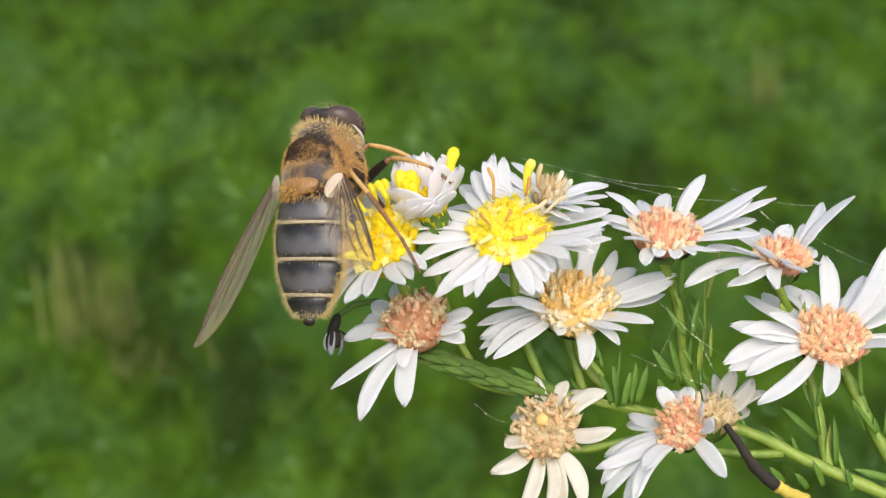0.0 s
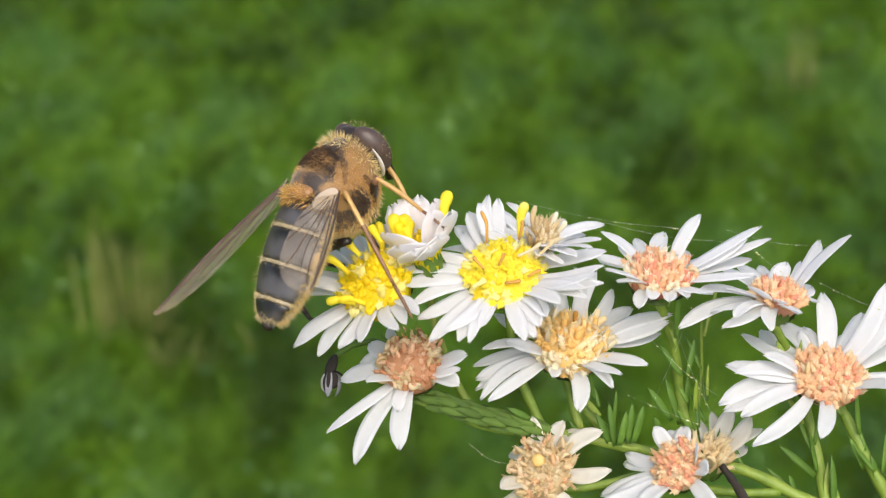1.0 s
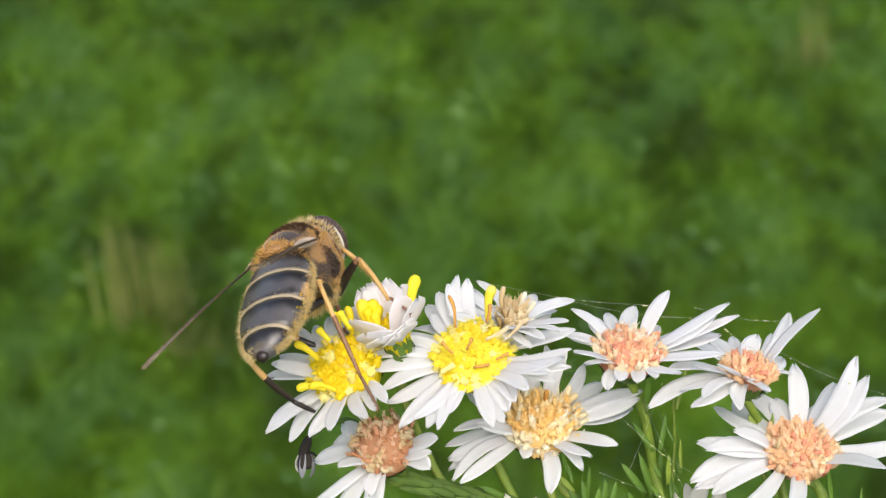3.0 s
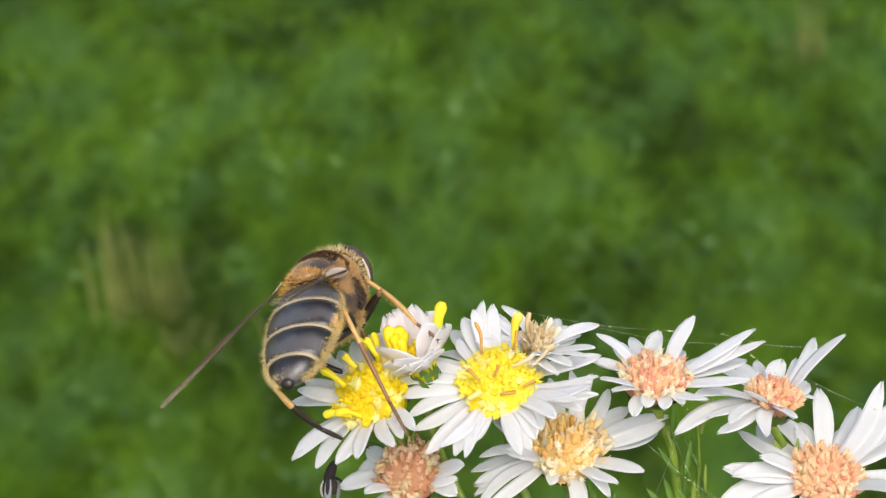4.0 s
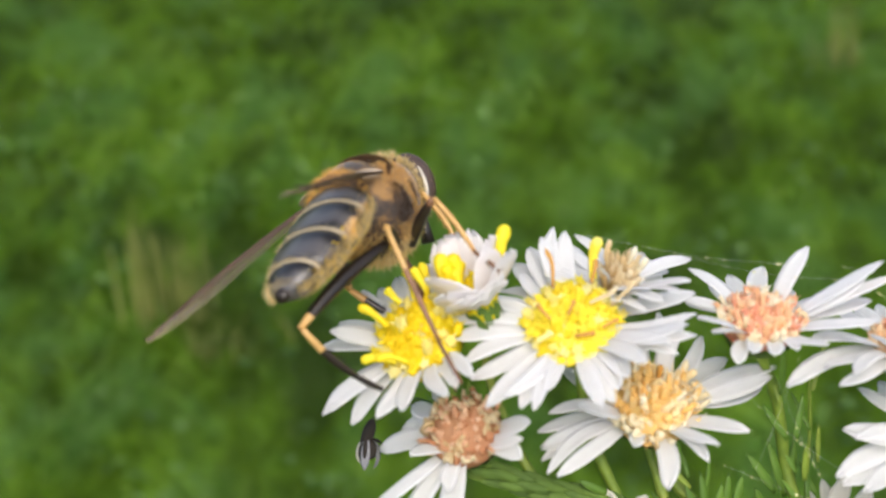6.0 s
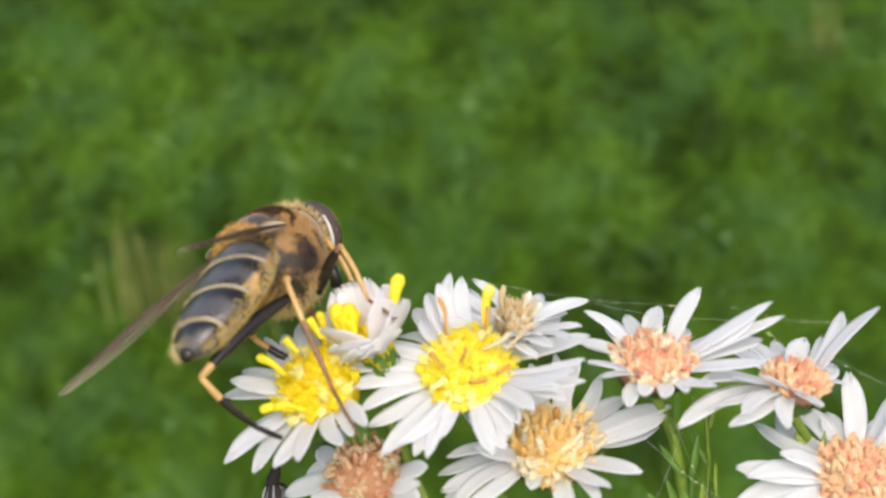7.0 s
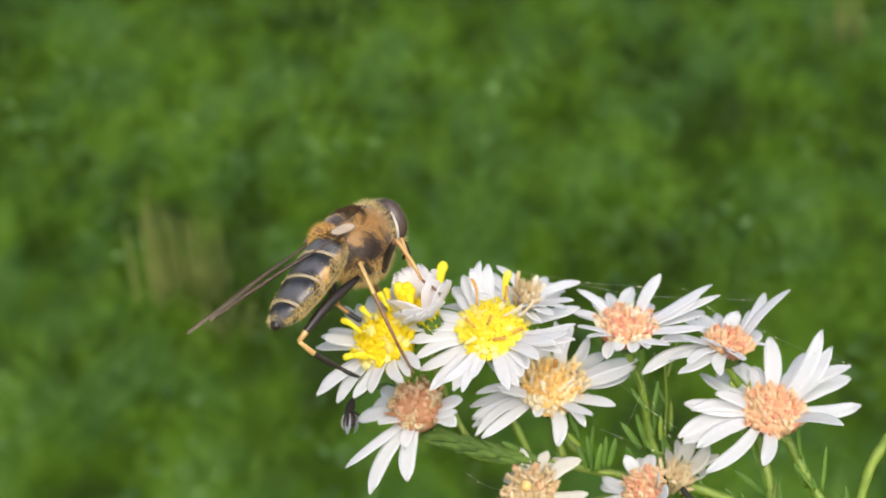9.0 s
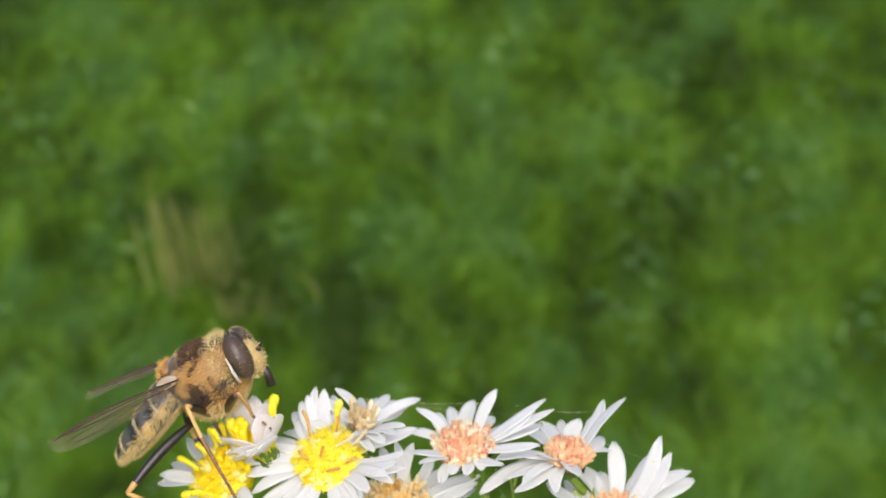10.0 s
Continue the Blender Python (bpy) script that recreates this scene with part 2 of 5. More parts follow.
# ---- lawn ----
def soil_material():
    m, n, l, b = material("soil_and_moss")
    vec = coords(n, l, 1)
    broad, fine = noise_tex(n, l, vec, 5, 4), noise_tex(n, l, vec, 90, 5)
    col = mix(n, l, calc(n, l, "MULTIPLY", fine, 0.6), ramp(n, l, broad, [(0.35, (0.04, 0.08, 0.01)), (0.5, (0.052, 0.088, 0.013)), (0.66, (0.11, 0.09, 0.035))]), (0.12, 0.095, 0.045))
    l.new(col, b.inputs["Base Color"])
    b.inputs["Roughness"].default_value = 0.95
    bump(n, l, b, fine, 0.8, 0.006)
    return m


def grass_material(name, stops, thin=0.5, blue=None):
    m, n, l, b = material(name)
    vec = coords(n, l, (1, 0.6, 1))
    g = n.new("ShaderNodeNewGeometry")
    broad, mid = noise_tex(n, l, vec, 4.5, 2), noise_tex(n, l, vec, 17, 2)
    f = calc(n, l, "ADD", calc(n, l, "MULTIPLY", g.outputs["Random Per Island"], 0.1), calc(n, l, "MULTIPLY", calc(n, l, "SUBTRACT", broad, 0.24), 1.25))
    f = calc(n, l, "ADD", f, calc(n, l, "MULTIPLY", calc(n, l, "SUBTRACT", mid, 0.42), 1.3))
    col = ramp(n, l, f, stops)
    # bluish-green sheen on the lawn, painted into the blade colour as noise patches
    cool = calc(n, l, "MULTIPLY", calc(n, l, "SUBTRACT", noise_tex(n, l, vec, 9.0, 2), 0.5), 4.0)
    cool = calc(n, l, "MINIMUM", calc(n, l, "MAXIMUM", cool, 0.0), 0.55)
    if blue:
        col = mix(n, l, cool, col, blue)
    l.new(col, b.inputs["Base Color"])
    b.inputs["Roughness"].default_value = 0.5
    tr = n.new("ShaderNodeBsdfTranslucent")
    l.new(col, tr.inputs["Color"])
    ms = n.new("ShaderNodeMixShader")
    ms.inputs[0].default_value = thin
    l.new(b.outputs[0], ms.inputs[1])
    l.new(tr.outputs[0], ms.inputs[2])
    l.new(ms.outputs[0], n["Material Output"].inputs["Surface"])
    return m


GRASS = grass_material("grass_blades", [(0.2, (0.074, 0.143, 0.011)), (0.42, (0.143, 0.265, 0.014)), (0.62, (0.204, 0.368, 0.021)), (0.9, (0.310, 0.491, 0.061))], thin=0.68, blue=(0.156, 0.327, 0.090))
HAY = grass_material("dry_grass", [(0.3, (0.22, 0.25, 0.06)), (0.6, (0.30, 0.32, 0.09)), (0.9, (0.40, 0.38, 0.14))])
CLOVER = grass_material("weed_leaves", [(0.25, (0.06, 0.13, 0.025)), (0.6, (0.13, 0.24, 0.05)), (0.95, (0.22, 0.36, 0.10))])


def ground_sheet():
    bm = bmesh.new()
    rings = [0.0, 0.3, 0.6, 1.0, 1.6, 2.0, 2.5, 5, 12, 40, 150, 600, 2500]
    rows = [[bm.verts.new((0, 0.5, 0))]]
    for r in rings[1:]:
        rows.append([bm.verts.new((r * math.cos(a), 0.5 + r * math.sin(a), 0.008 * noise.noise((r * math.cos(a) * 3, r * math.sin(a) * 3, 0)) if r < 30 else 0.0)) for a in [2 * math.pi * k / 48 for k in range(48)]])
    for k in range(48):
        bm.faces.new((rows[0][0], rows[1][k], rows[1][(k + 1) % 48]))
        for a, b in zip(rows[1:], rows[2:]):
            bm.faces.new((a[k], b[k], b[(k + 1) % 48], a[(k + 1) % 48]))
    ob = new("ground", finish(bm, "ground", soil_material()))
    return tagged(ob, "mossy dark soil of a lawn seen between the blades", "ground", kind="structure")


ground_sheet()


def lawn_place(x, z):
    """Where the lawn lies behind a point of the first view, told at 48 cm ahead."""
    e, p = spot(0, 0, 0), spot(x, 480, z)
    w = p - e
    return e - w * (e.z / w.z)


def blades(rs, roots, height, width, lean, up=0.0):
    """Arching blades as one sheet of strips: three leaning steps each, ending in a point."""
    n = len(roots)
    h = height * rs.uniform(0.55, 1.3, n)
    w = width * rs.uniform(0.6, 1.3, n)
    a, b = rs.uniform(0, 2 * np.pi, n), rs.uniform(0, 2 * np.pi, n)
    bend = lean * rs.uniform(0.2, 1.0, n)
    side = np.stack([np.cos(a), np.sin(a), np.zeros(n)], 1) * w[:, None] / 2
    way = np.stack([np.cos(b), np.sin(b), np.zeros(n)], 1)
    z = np.array([0, 0, 1.0])
    verts = []
    for s, ww in ((0.0, 0.8), (0.45, 1.0), (0.8, 0.65)):
        mid = roots + way * (bend * h * s * s)[:, None] + z * (h * s * (1 - 0.35 * bend * s))[:, None]
        verts += [mid - side * ww, mid + side * ww]
    verts.append(roots + way * (bend * h)[:, None] + z * (h * (1 - 0.35 * bend))[:, None])
    v = np.stack(verts, 1).reshape(-1, 3)
    i = np.arange(n)[:, None] * 7
    quads = np.concatenate([i + [0, 1, 3, 2], i + [2, 3, 5, 4]]).tolist()
    return v.tolist(), quads + (i + [4, 5, 6]).tolist()


def sheet(name, data, mat, label, category):
    me = bpy.data.meshes.new(name)
    me.from_pydata(data[0], [], data[1])
    me.materials.append(mat)
    return tagged(new(name, me), label, category, kind="stuff")


def grow_lawn():
    rs = np.random.RandomState(7)
    n = 280000
    y = 1.05 + 3.0 * rs.uniform(0, 1, n) ** 1.15
    x = rs.uniform(-1, 1, n) * (0.3 + 0.36 * y)
    keep = np.array([noise.noise((px * 4, py * 1.9, 3.0)) + 0.4 * noise.noise((px * 10, py * 4.5, 8.0)) > rs.uniform(-1.3, -0.1) for px, py in zip(x, y)])
    bare = lawn_place(-101, -45)
    keep &= ((x - bare.x) ** 2 / 0.11**2 + (y - bare.y) ** 2 / 0.10**2) > rs.uniform(-0.2, 1.3, n)
    roots = np.stack([x[keep], y[keep], np.full(keep.sum(), -0.004)], 1)
    tall = np.array([0.062 * (1.0 + 0.8 * noise.noise((px * 6, py * 2.8, 31.0))) for px, py, _ in roots])
    sheet("lawn_grass", blades(rs, roots, tall, 0.0038, 1.8), GRASS, "short green lawn grass in uneven tufts, far out of focus", "grass")
    n = 110000
    d, a = 3.6 * rs.uniform(0, 1, n) ** 0.5, rs.uniform(0, 2 * np.pi, n)
    x, y = d * np.cos(a), 0.5 + d * np.sin(a)
    out = (y < 1.05) | (y > 4.05) | (np.abs(x) > 0.3 + 0.36 * y)
    roots = np.stack([x, y, np.full(n, -0.004)], 1)[out]
    sheet("side_lawn_grass", blades(rs, roots, 0.06, 0.012, 1.6), GRASS, "short lawn grass beside and under the plant", "grass")
    n = 70000
    d, a = 3.2 + 14 * rs.uniform(0, 1, n) ** 1.4, rs.uniform(0, 2 * np.pi, n)
    roots = np.stack([d * np.cos(a), 0.5 + d * np.sin(a), np.full(n, -0.004)], 1)
    sheet("far_lawn_grass", blades(rs, roots, 0.06, 0.026, 1.5), GRASS, "lawn grass farther off around the plant", "grass")
    tufts = []
    for px, pz, count, spread, tall in ((-101, -30.1, 20, 0.012, 0.18), (-89, -31.9, 16, 0.012, 0.17), (-95, -31.5, 26, 0.03, 0.14), (-84, -34.5, 40, 0.04, 0.04), (-76, -38.5, 30, 0.04, 0.04), (104, 45, 12, 0.014, 0.13), (112, 45, 12, 0.014, 0.13)):
        c = lawn_place(px, pz)
        tufts.append(blades(rs, np.array([[c.x, c.y, 0.02]]) + rs.normal(0, 1, (count, 3)) * [spread, spread * 0.6, 0], tall, 0.0042, 0.14 if tall > 0.05 else 1.0))
    v, f = [], []
    for tv, tf in tufts:
        f += [[q + len(v) for q in face] for face in tf]
        v += tv
    sheet("dry_grass", (v, f), HAY, "straw-coloured dry grass standing in the lawn", "grass")
    n = 6000
    y = 1.05 + 3.0 * rs.uniform(0, 1, n)
    x = rs.uniform(-1, 1, n) * (0.3 + 0.36 * y)
    keep = np.array([noise.noise((px * 9, py * 5, 20.0)) > 0.02 for px, py in zip(x, y)])
    x, y = x[keep], y[keep]
    n = len(x)
    z, r, t, a = rs.uniform(0.035, 0.06, n), rs.uniform(0.004, 0.010, n), rs.uniform(-0.6, 0.6, (n, 2)), rs.uniform(0, 6.28, n)
    k = np.arange(7) / 7 * 2 * np.pi
    ox, oy = np.cos(k + a[:, None]) * r[:, None], np.sin(k + a[:, None]) * r[:, None] * 0.7
    v = np.stack([x[:, None] + ox, y[:, None] + oy, z[:, None] + ox * t[:, :1] + oy * t[:, 1:]], -1).reshape(-1, 3)
    sheet("weed_leaves", (v.tolist(), (np.arange(n)[:, None] * 7 + np.arange(7)).tolist()), CLOVER, "small round weed leaves among the lawn grass", "weeds")


grow_lawn()

# ---- flowers ----
GOLDEN = math.pi * (3 - math.sqrt(5))


def petal_mesh(rng, az, length, lift, base, width, curl=12.0, ruffle=0.25, fold=0.0):
    """One ray petal from the disc's edge to its tip: channelled, notched, as thick as a petal."""
    bm = bmesh.new()
    n, cols = 9, 5
    e = radians(lift)
    run, rise = length * math.cos(e) - base, length * math.sin(e)
    chord, tilt = math.hypot(run, rise), math.atan2(rise, run)
    c = radians(curl * rng.uniform(0.5, 1.4))
    side = rng.uniform(-0.12, 0.12) * chord
    twist = rng.uniform(-0.35, 0.35) + fold
    rows = []
    r, z = base, 0.0
    notch = [rng.uniform(0.0, 0.05) * length for _ in range(cols)]
    for i in range(n):
        s = i / (n - 1)
        w = width * (0.48 + 0.52 * min(1, s / 0.4) ** 0.8)
        if s > 0.6:
            w *= max(0.14, (1 - ((s - 0.6) / 0.41) ** 2) ** 0.62 if s < 0.999 else 0.14)
        a = tilt + c * (1 - 2 * s)
        if i:
            r += chord / (n - 1) * math.cos(a)
            z += chord / (n - 1) * math.sin(a)
        sway = side * math.sin(math.pi * s)
        tw = twist * s
        row = []
        for j in range(cols):
            q = j / (cols - 1) * 2 - 1
            y = q * w / 2
            h = 0.10 * width * q * q - 0.05 * width * math.cos(q * math.pi * 2) * min(1, s * 3) + ruffle * 0.1 * width * noise.noise((az + q * 1.5, s * 3.0, length))
            back = notch[j] * (s if s > 0.85 else 0) * (1 if j % 2 else 0.2)
            row.append((r - back * math.cos(a), sway + y * math.cos(tw) - h * math.sin(tw), z + h * math.cos(tw) + y * math.sin(tw) - back * math.sin(a)))
        rows.append(row)
    m = Matrix.Rotation(radians(az), 3, "Z") * 1.0
    t = 0.07
    top = [[bm.verts.new(m @ Vector(p) * MM) for p in row] for row in rows]
    low = [[bm.verts.new(m @ (Vector(p) - Vector((0, 0, t if 0 < j < cols - 1 and i < n - 1 else t * 0.4))) * MM) for j, p in enumerate(row)] for i, row in enumerate(rows)]
    for i in range(n - 1):
        for j in range(cols - 1):
            bm.faces.new((top[i][j], top[i + 1][j], top[i + 1][j + 1], top[i][j + 1]))
            bm.faces.new((low[i][j], low[i][j + 1], low[i + 1][j + 1], low[i + 1][j]))
        bm.faces.new((top[i][0], low[i][0], low[i + 1][0], top[i + 1][0]))
        bm.faces.new((top[i][-1], top[i + 1][-1], low[i + 1][-1], low[i][-1]))
    for j in range(cols - 1):
        bm.faces.new((top[0][j], top[0][j + 1], low[0][j + 1], low[0][j]))
        bm.faces.new((top[-1][j], low[-1][j], low[-1][j + 1], top[-1][j + 1]))
    return bm


FLORET_MESHES = {}


def floret_mesh(mat, variant, ragged):
    """A tube floret one millimetre long along z, flared into little lobes; a few shapes are shared by all."""
    key = (mat.name, variant)
    if key in FLORET_MESHES:
        return FLORET_MESHES[key]
    rng = random.Random(variant * 7 + 3)
    bm = bmesh.new()
    bend = Vector((rng.uniform(-1, 1), rng.uniform(-1, 1), 0)) * (0.12 + 0.25 * ragged)
    p = [Vector((0, 0, -0.25)), Vector((0, 0, 0.45)) + bend * 0.3, Vector((0, 0, 1.0)) + bend]
    tube(bm, [v * MM for v in p], [0.11 * MM, 0.2 * MM, 0.13 * MM], 6)
    for k in range(5):
        b = 2 * math.pi * (k + rng.random() * 0.4) / 5
        o = Vector((math.cos(b), math.sin(b), rng.uniform(0.1, 1.0))) * 0.26
        w = Vector((-math.sin(b), math.cos(b), 0)) * 0.1
        bm.faces.new([bm.verts.new(v * MM) for v in (p[-1] + w - Vector((0, 0, 0.12)), p[-1] - w - Vector((0, 0, 0.12)), p[-1] + o)])
    FLORET_MESHES[key] = finish(bm, "floret", mat)
    return FLORET_MESHES[key]


def florets(rng, head, mats, radius, dome, count, length, thick, splay, ragged):
    """The crowd of tube florets on the disc, spiralling out from its middle."""
    for i in range(count):
        q = math.sqrt((i + 0.5) / count)
        a = i * GOLDEN
        base = Vector((radius * q * math.cos(a), radius * q * math.sin(a), dome * (1 - q * q)))
        d = Vector((math.cos(a) * q * splay, math.sin(a) * q * splay, 1)) + Vector((rng.uniform(-1, 1), rng.uniform(-1, 1), rng.uniform(-0.5, 0.5))) * ragged
        mat = mats[0] if rng.random() < (1.25 - q * 0.8 if rng.random() < 0.75 else 0.5) else mats[-1]
        ob = new("floret", floret_mesh(mat, rng.randrange(5), ragged))
        ob.parent = head
        th = thick / 0.2 * rng.uniform(0.8, 1.25)
        ob.matrix_basis = Matrix.Translation(base * MM) @ frame_of(d).to_4x4() @ Matrix.Rotation(rng.uniform(0, 6.28), 4, "Z") @ Matrix.Diagonal((th, th, length * rng.uniform(0.6, 1.25), 1))


def stick(rng, at, direction, length, thick):
    bm = bmesh.new()
    d = Vector(direction).normalized()
    side = d.orthogonal() * rng.uniform(-0.15, 0.15) * length
    p = [Vector(at) - d * 0.4, Vector(at) + d * length * 0.5 + side, Vector(at) + d * length]
    tube(bm, [v * MM for v in smooth_path(p, 4)], [thick * MM * k for k in (0.7, 0.7, 0.75, 0.8, 0.9, 1.0, 1.1, 1.05, 0.6)], 7)
    return bm


def involucre(bm, rng, radius, depth, bracts):
    """The green cup under the head, shingled with narrow bracts."""
    prof = [(0.28, -1.0), (0.62, -0.8), (0.92, -0.45), (1.0, -0.05), (0.9, 0.08)]
    rings = []
    for q, z in prof:
        rings.append([bm.verts.new((q * radius * math.cos(a) * MM, q * radius * math.sin(a) * MM, z * depth * MM)) for a in [2 * math.pi * k / 16 for k in range(16)]])
    for a, b in zip(rings, rings[1:]):
        for k in range(16):
            bm.faces.new((a[k], a[(k + 1) % 16], b[(k + 1) % 16], b[k]))
    bm.faces.new(rings[0][::-1])
    for i in range(bracts):
        a = i * GOLDEN
        z0 = rng.uniform(-0.9, -0.5) * depth
        h, w = rng.uniform(0.5, 0.8) * depth, 0.26 * radius
        r0, r1 = radius * (0.72 + 0.3 * (z0 / depth + 0.9)), radius * rng.uniform(1.08, 1.3)
        pts = [(r0 + 0.03, z0, w), (r0 * 0.5 + r1 * 0.5 + 0.12, z0 + h * 0.5, w), (r1, z0 + h, 0.03)]
        m = Matrix.Rotation(a, 3, "Z")
        outer = [[bm.verts.new(m @ Vector((r, s * ww, z)) * MM) for s in (-1, 0, 1)] for r, z, ww in pts]
        for p, q in zip(outer, outer[1:]):
            for k in (0, 1):
                bm.faces.new((p[k], q[k], q[k + 1], p[k + 1]))
    return bm


def flower(seed, centre, normal, petals, radius, label, disc_mat, petal_mat=None, rim_mat=None, width=1.12, dome=0.9, count=70, length=0.8, thick=0.2, splay=0.5, ragged=0.25, curl=12.0, sticks=(), curls=0, cup=1.5):
    """An aster head: centre and facing in the first view's millimetres; petals are (turn, reach, lift)."""
    rng = random.Random(seed)
    nn = Vector(normal).normalized()
    u = Vector((0, 1, 0)).cross(nn).normalized()
    turn = Matrix((u, nn.cross(u), nn)).transposed().to_4x4()
    head = tagged(new("aster_flower"), label, "flower", "flower heads of the aster spray")
    head.empty_display_size = 0.002
    head.matrix_world = VIEW @ Matrix.Translation(Vector(centre) * MM) @ turn
    bm = bmesh.new()
    ball(bm, (0, 0, 0), (radius, radius, dome + 0.42 * length), 20, 10)
    part("receptacle", bm, disc_mat, head)
    florets(rng, head, (disc_mat, rim_mat or disc_mat), radius, dome, count, length, thick, splay, ragged)
    for i, (az, reach, lift) in enumerate(petals):
        w = width * rng.uniform(0.8, 1.15)
        part("petal", petal_mesh(rng, az, reach, lift, radius * 0.62, w, curl), petal_mat or PETAL, head)
    for at, d, ln, th, mt in sticks:
        part("floret", stick(rng, at, d, ln, th), mt, head)
    for i in range(curls):
        a, q = rng.uniform(0, 6.28), rng.uniform(0.5, 1.15) * radius
        p0 = Vector((q * math.cos(a), q * math.sin(a), dome * 0.6 + rng.uniform(0, 0.6)))
        ax = Vector((rng.uniform(-1, 1), rng.uniform(-1, 1), rng.uniform(-0.3, 0.3))).normalized()
        o = ax.orthogonal().normalized()
        rr = rng.uniform(0.25, 0.5)
        pts = [p0 + Matrix.Rotation(k * 0.7, 3, ax) @ o * rr * (1 - k * 0.06) + ax * 0.06 * k for k in range(8)]
        bm = bmesh.new()
        tube(bm, [v * MM for v in pts], [0.05 * MM + 0.11 * MM * math.sin(math.pi * (k + 1) / 9) for k in range(8)], 6)
        part("curled_floret", bm, STRAW, head)
    part("involucre", involucre(bmesh.new(), rng, radius * 0.85, cup, 22), GREEN_DARK, head, "green scaly cup under the head")
    return head


WHITE_YELLOW = "white aster flower with a fresh yellow disc on a leafy spray"
flower(1, (-0.99, 95.86, -0.56), (-0.42, -0.12, 0.9), [(48, 4, 64), (58, 4, 41), (75, 4, 72), (102, 4, 73), (119, 4, 70), (131, 4, 45), (230, 3.8, 46), (246, 3.6, 28), (261, 3.4, 18), (277, 3.5, 14), (292, 3.7, 20), (303, 3.8, 46), (316, 4.2, 32), (320, 4, 52)], 0.95, "blush-white aster flower half open, with upright petals round a yellow disc", YELLOW_DEEP, PETAL_PALE, dome=0.9, curl=4, sticks=[((1.9, -0.4, 1.5), (0.53, 0.10, 0.84), 2.0, 0.36, YELLOW_DEEP), ((1.7, -0.2, 1.6), (0.49, 0.10, 0.87), 1.4, 0.32, YELLOW_DEEP), ((-1.0, -0.6, 1.9), (0.21, 0.12, 0.97), 1.5, 0.36, YELLOW_DEEP), ((-0.7, -0.7, 1.7), (0.30, 0.11, 0.95), 1.5, 0.38, YELLOW_DEEP), ((-0.6, -0.5, 1.3), (0.41, 0.11, 0.91), 1.5, 0.36, YELLOW_DEEP), ((-1.0, -1.0, 1.6), (0.22, 0.12, 0.97), 1.3, 0.34, YELLOW_DEEP), ((-0.8, -1.2, 1.2), (0.30, 0.11, 0.95), 1.3, 0.30, YELLOW_DEEP), ((-2.2, -0.7, 2.5), (-0.16, 0.12, 0.98), 0.9, 0.25, YELLOW_DEEP)], count=24, width=2.5)
flower(2, (-4.02, 96.51, -2.51), (-0.35, -0.72, 0.6), [(32, 4.9, 6), (53, 4.9, 6), (74, 5.6, -4), (86, 5.6, -3), (98, 5.6, -3), (107, 5.6, 4), (130, 5.6, 2), (152, 5.6, 11), (154, 4.9, 31), (187, 6, 6), (189, 6.5, 5), (199, 5.7, -5), (227, 5.6, 15), (244, 5.6, 19), (270, 5.6, 18), (277, 4.6, 11), (287, 5.6, 18)], 2.1, WHITE_YELLOW, YELLOW_DEEP, rim_mat=BUTTER, dome=1.5, count=70, length=0.85, sticks=[((-1.2, 0.7, 2.3), (-0.43, 0.65, 0.63), 1.4, 0.24, YELLOW_DEEP), ((-1.9, -1.0, 1.3), (-0.85, 0.38, 0.36), 1.4, 0.26, YELLOW_DEEP), ((-1.3, -1.4, 1.1), (-0.79, 0.44, 0.43), 1.4, 0.24, YELLOW_DEEP), ((-0.4, -1.8, 0.8), (-0.97, -0.17, -0.16), 0.9, 0.26, YELLOW_DEEP), ((0.9, 1.6, 2.1), (0.21, 0.70, 0.68), 1.2, 0.22, YELLOW_DEEP), ((1.6, 1.6, 1.8), (0.35, 0.67, 0.65), 1.3, 0.24, YELLOW_DEEP), ((-0.1, -2.2, 0.2), (-0.86, -0.36, -0.35), 0.7, 0.24, YELLOW_DEEP), ((0.0, 1.4, 2.5), (-0.23, 0.70, 0.68), 0.7, 0.24, YELLOW_DEEP)], thick=0.3, width=1)
